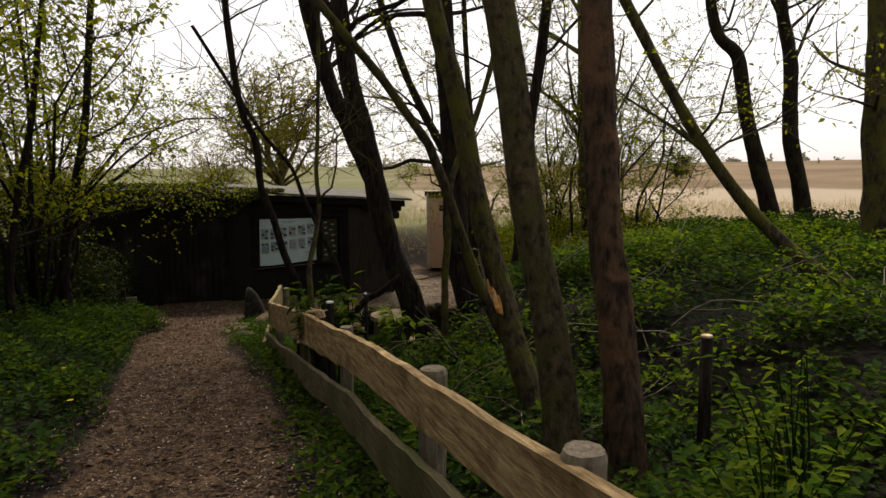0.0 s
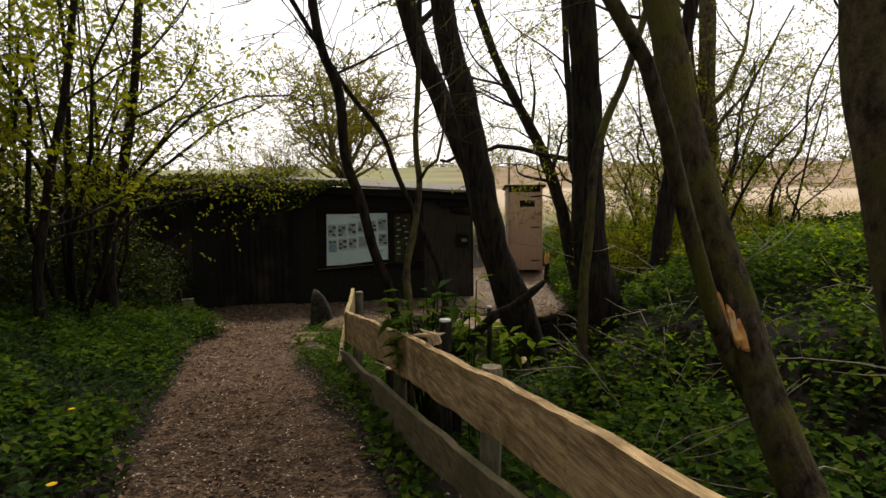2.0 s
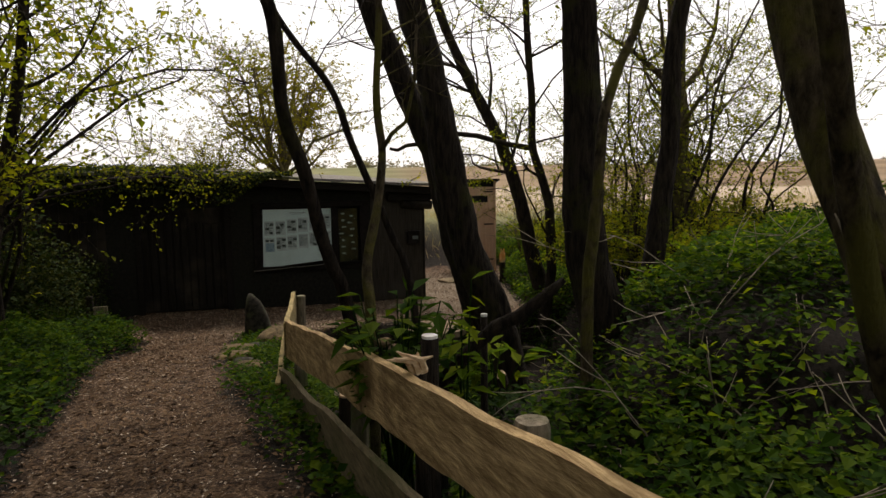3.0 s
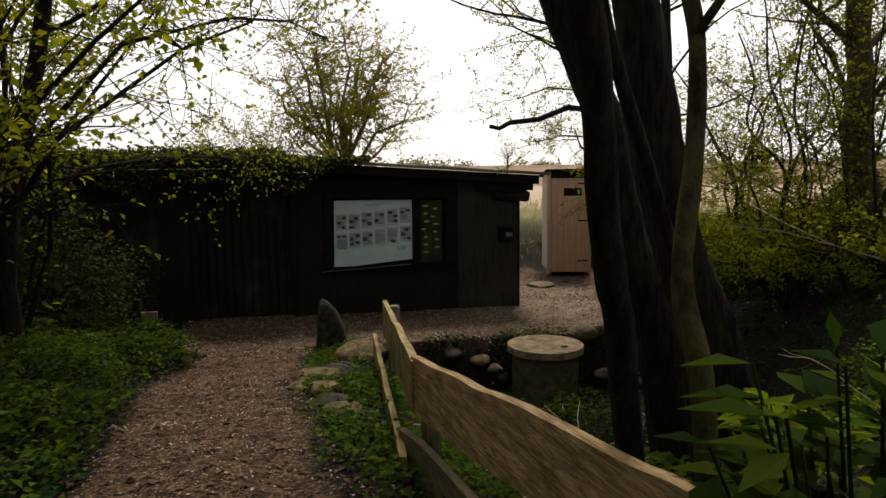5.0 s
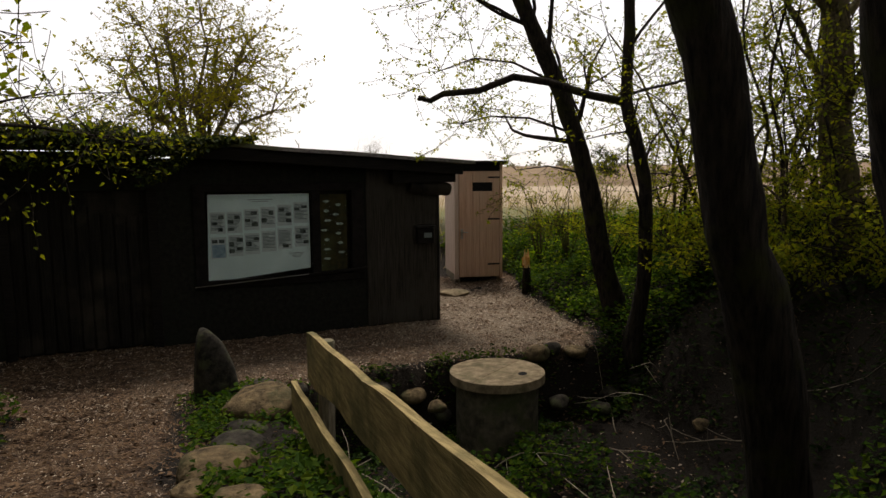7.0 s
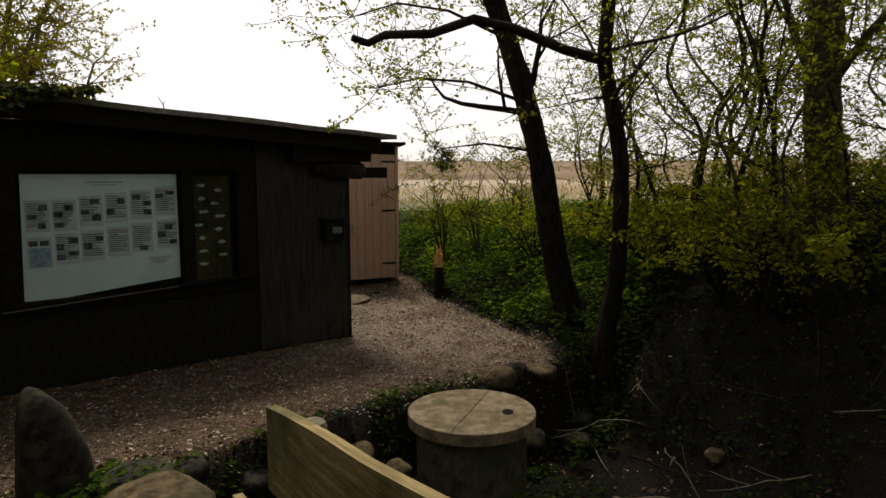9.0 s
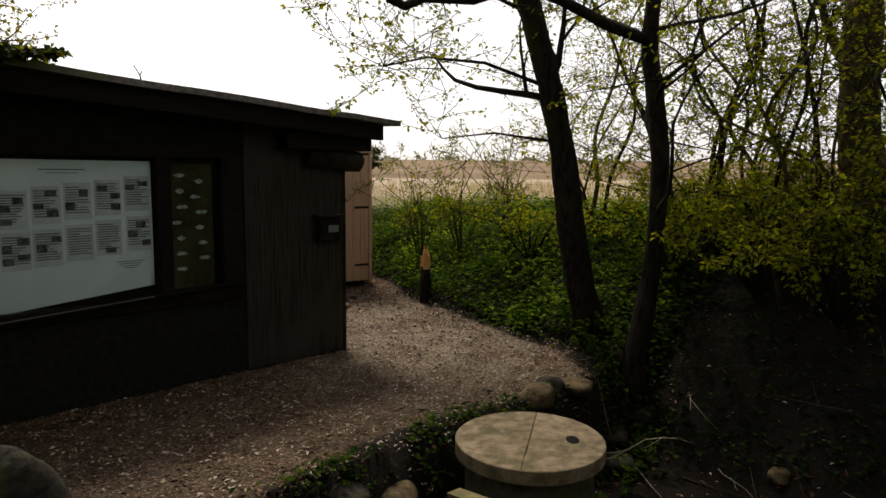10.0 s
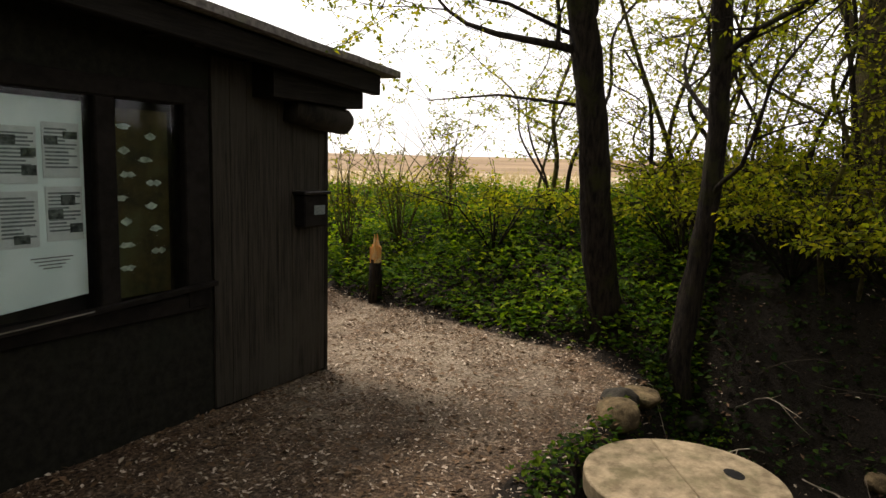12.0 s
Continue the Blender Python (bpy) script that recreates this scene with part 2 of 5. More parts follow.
    b.inputs["Roughness"].default_value = 0.95
    b.inputs["Specular IOR Level"].default_value = 0.2
    bump(n, l, fine, b, 1.0, 0.035)
    return m


# ---- mesh helpers ----
class Mesh:
    """Collects vertices and faces, then links them as one mesh object."""

    def __init__(self):
        self.v, self.f = [], []

    def tube(self, pts, radii, sides=8, seed=0.0, rough=0.0, cap=True):
        pts = [Vector(p) for p in pts]
        start = len(self.v)
        for i, (p, r) in enumerate(zip(pts, radii)):
            d = (pts[min(i + 1, len(pts) - 1)] - pts[max(i - 1, 0)]).normalized()
            a = d.cross(Vector((0.31, 0.87, 0.12))).normalized()
            c = d.cross(a)
            for k in range(sides):
                w = 2 * math.pi * k / sides
                q = r
                if rough:
                    q *= 1 + rough * noise.noise(Vector((math.cos(w) * 1.7 + seed, math.sin(w) * 1.7, p.z * 2.5 + i * 0.13)))
                self.v.append(p + a * (math.cos(w) * q) + c * (math.sin(w) * q))
        for i in range(len(pts) - 1):
            for k in range(sides):
                k2 = (k + 1) % sides
                self.f.append((start + i * sides + k, start + i * sides + k2, start + (i + 1) * sides + k2, start + (i + 1) * sides + k))
        if cap:
            self.f.append(tuple(start + k for k in reversed(range(sides))))
            self.f.append(tuple(start + (len(pts) - 1) * sides + k for k in range(sides)))

    def leaf(self, p, along, up, length, width):
        """A folded leaf of two triangles each side of its rib."""
        p = Vector(p)
        side = along.cross(up)
        if side.length < 1e-4:
            side = Vector((1, 0, 0))
        side.normalize()
        n = len(self.v)
        lift = up * (width * 0.25)
        self.v += [p, p + along * (length * 0.45) + side * (width * 0.5) + lift, p + along * length, p + along * (length * 0.45) - side * (width * 0.5) + lift]
        self.f += [(n, n + 1, n + 2), (n, n + 2, n + 3)]

    def box(self, lo, hi):
        n = len(self.v)
        self.v += [Vector((x, y, z)) for z in (lo[2], hi[2]) for y in (lo[1], hi[1]) for x in (lo[0], hi[0])]
        self.f += [(n, n + 2, n + 3, n + 1), (n + 4, n + 5, n + 7, n + 6), (n, n + 1, n + 5, n + 4), (n + 2, n + 6, n + 7, n + 3), (n, n + 4, n + 6, n + 2), (n + 1, n + 3, n + 7, n + 5)]

    def data(self, name, material, smooth=False):
        me = bpy.data.meshes.new(name)
        me.from_pydata([tuple(p) for p in self.v], [], self.f)
        if smooth:
            me.polygons.foreach_set("use_smooth", [True] * len(me.polygons))
        me.materials.append(material)
        me.update()
        return me


def part(name, mesh, material, parent, label="", smooth=False):
    """Links a Mesh or a bmesh as one mesh object under a thing or a part."""
    if isinstance(mesh, Mesh):
        me = mesh.data(name, material, smooth)
    else:
        me = bpy.data.meshes.new(name)
        mesh.to_mesh(me)
        mesh.free()
        me.materials.append(material)
        if smooth:
            me.polygons.foreach_set("use_smooth", [True] * len(me.polygons))
    ob = new(name, me)
    ob.parent = parent
    if label:
        tagged(ob, label)
    return ob


def thing(name, label, category, at=(0, 0, 0), group="", kind="", turn=0.0):
    ob = new(name)
    ob.empty_display_size = 0.1
    ob.matrix_world = pose(*at, 0, 0, turn)
    bpy.context.view_layer.update()
    return tagged(ob, label, category, group, kind)


def bevel_box(lo, hi, width=0.008, segments=1):
    bm = bmesh.new()
    bmesh.ops.create_cube(bm, size=1.0)
    for v in bm.verts:
        for i in range(3):
            v.co[i] = lo[i] if v.co[i] < 0 else hi[i]
    bmesh.ops.bevel(bm, geom=bm.edges[:], offset=width, segments=segments, affect="EDGES")
    return bm


def plank_bm(p0, p1, h0, h1, thick, seed, wave=0.02, n=14):
    """A live-edged board on edge from p0 to p1 (its top edge), of heights h0 and h1."""
    p0, p1 = Vector(p0), Vector(p1)
    d = p1 - p0
    side = Vector((d.y, -d.x, 0)).normalized() * (thick / 2)
    bm = bmesh.new()
    rows = []
    for i in range(n + 1):
        s = i / n
        c = p0 + d * s
        top = wave * noise.noise(Vector((s * 5, seed, 0))) + 0.4 * wave * noise.noise(Vector((s * 19, seed, 3)))
        bot = wave * 1.6 * noise.noise(Vector((s * 5, seed, 7))) + 0.5 * wave * noise.noise(Vector((s * 17, seed, 9)))
        h = h0 + (h1 - h0) * s
        sway = side.normalized() * (0.012 * noise.noise(Vector((s * 4, seed, 12))))
        c = c + sway
        ends = []
        for dz, sg in ((top, 1), (top, -1), (-h * 0.5, -1.0), (-h + bot, -1), (-h + bot, 1), (-h * 0.5, 1.0)):
            ends.append(bm.verts.new(c + side * sg + Vector((0, 0, dz))))
        rows.append(ends)
    for a, b in zip(rows, rows[1:]):
        for k in range(6):
            bm.faces.new((a[k], a[(k + 1) % 6], b[(k + 1) % 6], b[k]))
    bm.faces.new(rows[0][::-1])
    bm.faces.new(rows[-1])
    bmesh.ops.recalc_face_normals(bm, faces=bm.faces[:])
    return bm


def stone_bm(size, seed, squash=0.65, level=4, flat_top=False):
    """A weathered stone: the common inside of a dozen random planes, softened and pitted."""
    rng = random.Random(int(seed * 100) + 7)
    planes = []
    for _ in range(13):
        n = Vector((rng.gauss(0, 1), rng.gauss(0, 1), rng.gauss(0, 1))).normalized()
        planes.append((n, rng.uniform(0.72, 1.0)))
    bm = bmesh.new()
    bmesh.ops.create_icosphere(bm, subdivisions=level, radius=1.0)
    for v in bm.verts:
        c = v.co.normalized()
        acc = 1.05 ** -14
        for n, d in planes:
            t = c.dot(n)
            if t > 0.05:
                acc += (t / d) ** 14
        r = acc ** (-1 / 14)
        r *= 1 + 0.05 * noise.noise(c * 2.2 + Vector((0, seed, 0))) + 0.03 * noise.noise(c * 6 + Vector((0, 0, seed))) + 0.015 * noise.noise(c * 14)
        v.co = c * r
        v.co.z *= squash
        if flat_top:
            v.co.z = min(v.co.z, 0.36 + 0.07 * c.x + 0.05 * noise.noise(c * 4 + Vector((seed, 0, 0))))
        v.co *= size
    return bm


# ---- the lie of the land ----
PATH_Z = ((-40, 3.2), (-8, 2.65), (1.4, 1.5), (4.5, 1.13), (6.0, 1.0), (7.0, 0.88), (8.5, 0.74), (10.0, 0.5), (11.5, 0.2), (12.5, 0.05), (13.5, 0.0), (40, 0.0))
PATH_X = ((-40, -1.4), (-2, -1.75), (3.4, -1.9), (4.8, -2.0), (8.0, -2.48), (11.0, -2.85), (13.5, -2.6), (40, -2.6))


BANK_FOOT = ((-40, 1.6), (2.5, 1.5), (5.0, 0.6), (6.0, 0.2), (7.0, 0.5), (8.0, 1.5), (9.5, 2.3), (11.0, 3.0), (16.0, 3.15), (18.3, 3.9), (40, 3.9))
BANK_RUN = ((-40, 1.3), (6.5, 1.2), (9.0, 2.2), (11.0, 2.6), (40, 2.7))
BANK_TOP = ((-40, 1.9), (8.0, 1.9), (13.0, 1.42), (16.0, 1.02), (40, 0.95))


def along(table, y):
    for (a, u), (b, w) in zip(table, table[1:]):
        if y <= b:
            return u + (w - u) * max(0.0, (y - a) / (b - a))
    return table[-1][1]


def step(a, b, x):
    t = min(1.0, max(0.0, (x - a) / (b - a)))
    return t * t * (3 - 2 * t)


def pathness(x, y):
    """1 on the trodden surface, 0 off it."""
    hw = 0.70
    d = abs(x - along(PATH_X, y)) - hw + 0.16 * noise.noise(Vector((x * 1.1, y * 1.1, 6))) + 0.10 * noise.noise(Vector((x * 3.3, y * 3.3, 8)))
    a = 1 - step(-0.42, 0.26, d) if y < 15.5 else 0.0
    # the yard before the shed, and the way round its corner to the cabin
    e = 3.25 + 0.25 * math.sin(y * 1.3) - 0.35 * step(13.0, 12.6, y)
    north = 13.35 + 0.12 * math.sin(x * 2.1)
    yard = step(north - 0.1, north + 0.25, y) * (1 - step(e - 0.1, e + 0.3, x)) * step(-4.1, -3.5, x) * (1 - step(19.5, 20.2, y))
    right_edge = 3.3 + 0.45 * step(14.5, 17.0, y) + 0.7 * step(16.5, 18.5, y)
    lane = step(1.0, 1.6, x) * (1 - step(right_edge - 0.1, right_edge + 0.3, x)) * step(13.4, 14.2, y) * (1 - step(19.0, 19.8, y))
    return max(a, yard, lane)


def worn(x, y):
    """1 where feet have worn the yard down to pale sandy soil."""
    near_cabin = 1 - step(0.6, 2.3, math.hypot((x - 2.35) * 0.9, (y - 16.0) * 0.62))
    track = 1 - step(0.3, 1.5, abs(y - 14.3 - 0.25 * x)) if -2.5 < x < 3.2 else 0.0
    return max(near_cabin, 0.3 * track)


def ground(x, y):
    base = along(PATH_Z, y)
    xc = along(PATH_X, y)
    left = (xc - 0.72) - x
    z = base
    if left > 0:
        z += (0.30 * (1 - math.exp(-left / 0.5)) + 0.10 * min(left, 8.0)) * (1 - step(12.5, 15.0, y)) * step(-30, -10, y)
        z += 0.25 * step(4.6, 6.5, -x) * step(12.5, 15, y)
    right = x - (xc + 0.72)
    if right > 0:
        # wooded bank, whose foot skirts the fence and then the pit
        foot, run, crest = along(BANK_FOOT, y), along(BANK_RUN, y), max(along(BANK_TOP, y), base - 0.2)
        up = 0.72 * step(foot, foot + run, x) + 0.28 * step(foot + 0.6 * run, foot + run + 2.2, x)
        z = base - 0.12 * step(0.0, 1.2, right) * (1 - step(6.0, 9.0, y))
        z += (crest - z) * up
        # dry pit between fence, yard and bank
        pit = step(-1.25, -0.55, x) * (1 - step(foot - 0.3, foot + 1.2, x)) * step(6.6, 10.0, y) * (1 - step(13.0, 13.3, y))
        z += (-0.78 - z) * pit
    # low bank behind the shed and the cabin, then open fields
    z += (1.05 - z) * step(19.6, 22.5, y)
    r = math.hypot(x, y - 10)
    z += (1.1 - z) * step(9.0, 20.0, r) if r > 9 and y > 2 and x > 3 else 0
    z += (1.1 - z) * step(22.0, 40.0, r)
    if r > 50:
        z += 4.2 * step(55, 230, r) + 0.8 * step(100, 600, r)
    near = 1 - step(20, 30, r)
    z += near * 0.035 * noise.noise(Vector((x * 1.3, y * 1.3, 0))) * (1 - 0.6 * pathness(x, y))
    z += near * 0.012 * noise.noise(Vector((x * 5, y * 5, 2)))
    return z


def axis(fine_lo, fine_hi, pitch, reach):
    vals = list(np.arange(fine_lo, fine_hi + 1e-6, pitch))
    out, s = [], pitch
    v = fine_hi
    while v < reach:
        s *= 1.16
        v += s
        out.append(v)
    low, s, v = [], pitch, fine_lo
    while v > -reach:
        s *= 1.16
        v -= s
        low.append(v)
    return low[::-1] + vals + out


class Sampler:
    """The land's height and path, kept on a fine grid for quick scattering."""

    def __init__(self, x0, x1, y0, y1, pitch):
        self.x0, self.y0, self.p = x0, y0, pitch
        self.nx, self.ny = int((x1 - x0) / pitch) + 2, int((y1 - y0) / pitch) + 2
        self.h = [[ground(x0 + i * pitch, y0 + j * pitch) for i in range(self.nx)] for j in range(self.ny)]
        self.t = [[pathness(x0 + i * pitch, y0 + j * pitch) for i in range(self.nx)] for j in range(self.ny)]

    def at(self, grid, x, y):
        u, v = (x - self.x0) / self.p, (y - self.y0) / self.p
        i, j = max(0, min(self.nx - 2, int(u))), max(0, min(self.ny - 2, int(v)))
        u, v = min(1, max(0, u - i)), min(1, max(0, v - j))
        return (grid[j][i] * (1 - u) + grid[j][i + 1] * u) * (1 - v) + (grid[j + 1][i] * (1 - u) + grid[j + 1][i + 1] * u) * v


LAND = Sampler(-9, 14, -7, 26, 0.12)


def gfast(x, y):
    return LAND.at(LAND.h, x, y) if -9 < x < 14 and -7 < y < 26 else ground(x, y)


def pfast(x, y):
    return LAND.at(LAND.t, x, y)


def build_ground():
    xs, ys = axis(-6.0, 6.5, 0.14, 900), axis(-2.5, 20.5, 0.14, 900)
    verts = [(x, y, ground(x, y)) for y in ys for x in xs]
    w = len(xs)
    faces = [(j * w + i, j * w + i + 1, (j + 1) * w + i + 1, (j + 1) * w + i) for j in range(len(ys) - 1) for i in range(w - 1)]
    me = bpy.data.meshes.new("ground")
    me.from_pydata(verts, [], faces)
    me.polygons.foreach_set("use_smooth", [True] * len(faces))
    near, far = me.color_attributes.new("surface", "FLOAT_COLOR", "POINT"), me.color_attributes.new("surface_far", "FLOAT_COLOR", "POINT")
    a, b = [], []
    for x, y, z in verts:
        a += [pathness(x, y), worn(x, y), 0, 1]
        r = math.hypot(x, y - 10)
        open_land = step(11, 15, r) if (y > 20 or x > 6) else step(24, 34, r)
        bearing = math.degrees(math.atan2(x, y))
        right_of = step(8, 14, bearing)
        pale_part = open_land * step(17, 21, r) * (1 - step(62, 66, r)) * right_of
        brown = step(62, 66, r) * right_of
        b += [pale_part, brown, open_land, 1]
    near.data.foreach_set("color", a)
    far.data.foreach_set("color", b)
    me.materials.append(ground_mat())
    me.update()
    ob = new("ground", me)
    return tagged(ob, "dark woodland soil, tree shade in its colour, with a trodden bark-chip path, open fields beyond", "ground", kind="structure")


build_ground()


# ---- trees ----
def grow(wood, leaves, p, d, length, r, depth, rng, leafy, lift, leaf_len, spread=0.6, droop=0.0, min_r=0.0035):
    """A crooked limb with side shoots; leaves on the last two orders."""
    n = max(3, int(length / 0.22)) if depth > 0 else 3
    n = min(n, 9)
    pts, rad = [p.copy()], [r]
    for i in range(n):
        d = (d + Vector((rng.gauss(0, 0.17), rng.gauss(0, 0.17), rng.gauss(0, 0.13) + lift * 0.05 - droop * 0.06))).normalized()
        p = p + d * (length / n)
        pts.append(p.copy())
        rad.append(max(min_r, r * (1 - 0.75 * (i + 1) / n)))
    wood.tube(pts, rad, 7 if r > 0.05 else (5 if r > 0.015 else 3), cap=False)
    if depth <= 1:
        for q in pts[1:]:
            for _ in range(leafy):
                a = Vector((rng.gauss(0, 1), rng.gauss(0, 1), rng.gauss(-0.35, 0.7))).normalized()
                u = Vector((rng.gauss(0, 0.6), rng.gauss(0, 0.6), 1)).normalized()
                s = leaf_len * rng.uniform(0.55, 1.25)
                leaves.leaf(q + a * rng.uniform(0, 0.06), a, u, s, s * 0.68)
    if depth > 0:
        count = rng.randint(3, 5) if depth > 1 else rng.randint(3, 4)
        for k in range(count):
            i = rng.randint(max(1, len(pts) // 4), len(pts) - 1)
            turn = Vector((rng.gauss(0, 1), rng.gauss(0, 1), rng.gauss(0.1, 0.6))).normalized()
            nd = (d * (1 - spread) + turn * spread).normalized()
            grow(wood, leaves, pts[i], nd, length * rng.uniform(0.45, 0.72), max(min_r, rad[i] * 0.6), depth - 1, rng, leafy, lift, leaf_len, spread, droop, min_r)


def tree(label, stem, radius, seed, bark=BARK_DARK, limbs=6, limb_len=1.8, limb_from=0.45, depth=2, leafy=1, leaf_len=0.055, leaf=LEAF_SPRING, top=0.35, extra=(), flare=1.35, rough=0.22, group="woodland trees", category="tree", limb_z=0.25, name="tree", aim=None):
    """A trunk through the given points with limbs and a thin spring crown."""
    rng = random.Random(seed)
    base = Vector(stem[0])
    root = thing(name, label, category, base, group)
    stem_mesh, wood, leaves = Mesh(), Mesh(), Mesh()
    pts = [Vector(p) - base for p in stem]
    fine, rad = [], []
    m = 6
    for i in range(len(pts) - 1):
        for k in range(m):
            s = k / m
            a, b, c, d = pts[max(i - 1, 0)], pts[i], pts[i + 1], pts[min(i + 2, len(pts) - 1)]
            fine.append(0.5 * (2 * b + (c - a) * s + (2 * a - 5 * b + 4 * c - d) * s * s + (3 * b - a - 3 * c + d) * s * s * s))
    fine.append(pts[-1])
    total = len(fine) - 1
    for i, q in enumerate(fine):
        s = i / total
        wob = Vector((noise.noise(Vector((seed, s * 4, 0))), noise.noise(Vector((s * 4, seed, 5))), 0)) * min(radius * 0.7, 0.03) * min(1, s * 5)
        fine[i] = q + wob
        rad.append(radius * ((1 - s) + top * s) * (1 + (flare - 1) * math.exp(-max(0.0, q.z) / 0.22)))
    fine.insert(0, fine[0] - Vector((0, 0, 0.35)))
    rad.insert(0, rad[0] * 1.15)
    stem_mesh.tube(fine, rad, 16 if radius > 0.08 else 8, seed, rough)
    for k in range(limbs):
        i = int(total * rng.uniform(limb_from, 1.0)) + 1
        ang = rng.uniform(0, 2 * math.pi)
        d = Vector((math.cos(ang), math.sin(ang), rng.uniform(0.0, 0.8) + limb_z)).normalized()
        if aim:
            d = (d + Vector(aim)).normalized()
        grow(wood, leaves, fine[i].copy(), d, limb_len * rng.uniform(0.6, 1.25), rad[i] * rng.uniform(0.25, 0.42), depth, rng, leafy, 1.0, leaf_len)
    for pts2, r0, r1, sub in extra:
        q = [Vector(p) - base for p in pts2]
        n = len(q)
        wood.tube(q, [r0 + (r1 - r0) * i / (n - 1) for i in range(n)], 8, seed + 3, 0.12)
        for j in range(sub):
            i = rng.randint(max(1, n // 2), n - 1)
            d = Vector((rng.gauss(0, 1), rng.gauss(0, 1), rng.gauss(0.2, 0.6))).normalized()
            grow(wood, leaves, q[i].copy(), d, limb_len * 0.4, r1 * 0.8, 1, rng, leafy, 1.0, leaf_len)
    part("trunk", stem_mesh, bark, root, smooth=True)
    if wood.f:
        tagged(part("branch_work", wood, bark, root, smooth=True), kind="stuff")
    if leaves.f:
        tagged(part("crown", leaves, leaf, root, "thin crown of young yellow-green leaves"), kind="stuff")
    return root


def gz(x, y, dz=0.0):
    return (x, y, ground(x, y) + dz)


def build_trees():
    # two leaning trunks by the pit
    # high limbs filled out mostly above view, added to shade the ground below
    tree("thick dark leaning trunk with flaking bark beside the pit", [gz(0.78, 7.8), (0.58, 7.8, 1.2), (0.34, 7.8, 1.9), (0.14, 7.83, 2.7), (-0.05, 7.87, 3.6), (-0.25, 7.95, 4.8), (-0.5, 8.1, 8.0)], 0.175, 11, BARK_DARK, 11, 2.7, 0.82, top=0.6, leafy=3, flare=1.5)
    tree("dark leaning trunk behind a thicker one", [gz(0.98, 8.8), (0.72, 8.82, 1.2), (0.50, 8.82, 1.9), (0.31, 8.83, 2.7), (-0.05, 8.86, 3.6), (-0.5, 8.9, 4.8), (-1.2, 9.0, 8.0)], 0.165, 12, BARK_DARK, 11, 2.7, 0.82, top=0.6, leafy=3, flare=1.4)
    # straight dark trunk, and the slimmer ones behind it
    tree("straight dark trunk on the bank", [gz(1.14, 6.73), (0.93, 6.71, 1.9), (0.89, 6.68, 2.7), (0.83, 6.66, 3.6), (0.74, 6.63, 4.8), (0.6, 6.6, 8.0)], 0.168, 13, BARK_DARK, 11, 2.4, 0.8, top=0.6, leafy=3)
    tree("slim mossy stem curving in front of a dark trunk", [gz(0.53, 5.93), (0.55, 5.92, 1.8), (0.56, 5.90, 2.3), (0.58, 5.88, 2.8), (0.72, 5.92, 3.2), (0.92, 5.98, 3.6), (1.25, 6.1, 4.6), (1.5, 6.2, 6.0)], 0.042, 27, BARK_MOSS, 5, 1.0, 0.8, top=0.6, leafy=1, flare=1.2)
    tree("tall straight trunk with pale lichen on the far bank", [gz(5.42, 11.8), (5.37, 11.82, 1.9), (5.26, 11.85, 2.7), (5.25, 11.9, 3.6), (5.22, 11.95, 4.8), (5.2, 12.1, 9.0)], 0.215, 14, BARK_PALE, 9, 2.0, 0.34, top=0.6, leafy=3)
    tree("slim dark trunk leaning back from the fence", [gz(1.86, 7.41), (1.99, 7.42, 1.9), (2.09, 7.43, 2.7), (2.17, 7.44, 3.6), (2.33, 7.45, 4.8), (2.6, 7.5, 7.5)], 0.105, 15, BARK_DARK, 8, 1.8, 0.66, top=0.55, leafy=2)
    # near trunks beside the rail
    tree("leaning trunk with a long torn scar and grey moss", [gz(0.62, 3.08), (0.55, 3.21, 1.2), (0.36, 3.55, 1.9), (0.26, 3.82, 2.7), (0.14, 4.02, 3.6), (-0.07, 4.29, 4.8), (-0.4, 4.7, 8.0)], 0.098, 16, BARK_MOSS, 9, 2.5, 0.86, top=0.7, leafy=3,
         # crowns of these near trunks are likewise filled out overhead for shade
         extra=[([(0.38, 3.53, 1.75), (0.28, 3.58, 1.95), (0.16, 3.55, 2.2), (0.0, 3.5, 2.6), (-0.11, 3.45, 2.9), (-0.24, 3.4, 3.2), (-0.55, 3.32, 3.6), (-1.1, 3.2, 4.2)], 0.045, 0.026, 0)])
    tree("grey-green smooth trunk with lichen spots", [gz(0.36, 2.42), (0.34, 2.47, 1.2), (0.29, 2.56, 1.9), (0.18, 2.65, 2.7), (0.07, 2.70, 3.6), (-0.12, 2.75, 4.8), (-0.4, 2.9, 8.0)], 0.108, 17, BARK_PALE, 9, 2.5, 0.86, top=0.75, leafy=3)
    tree("dead trunk with peeling orange bark", [gz(0.60, 2.15), (0.61, 2.25, 1.2), (0.60, 2.35, 1.9), (0.57, 2.48, 2.7), (0.59, 2.62, 3.6), (0.64, 2.79, 4.8), (0.7, 3.1, 8.0)], 0.112, 18, BARK_PEEL, 8, 2.5, 0.86, top=0.75, leafy=3)
    # hazel by the fence
    tree("thin crooked hazel stem beside the fence", [gz(-0.80, 6.05), (-1.03, 5.78, 1.9), (-1.10, 5.70, 2.1), (-1.19, 5.61, 2.35), (-1.24, 5.51, 2.6), (-1.33, 5.42, 2.9), (-1.37, 5.33, 3.3), (-1.5, 5.2, 3.7), (-1.6, 5.2, 4.9)], 0.040, 19, BARK_DARK, 5, 0.9, 0.7, top=0.75, leafy=0, flare=1.1)
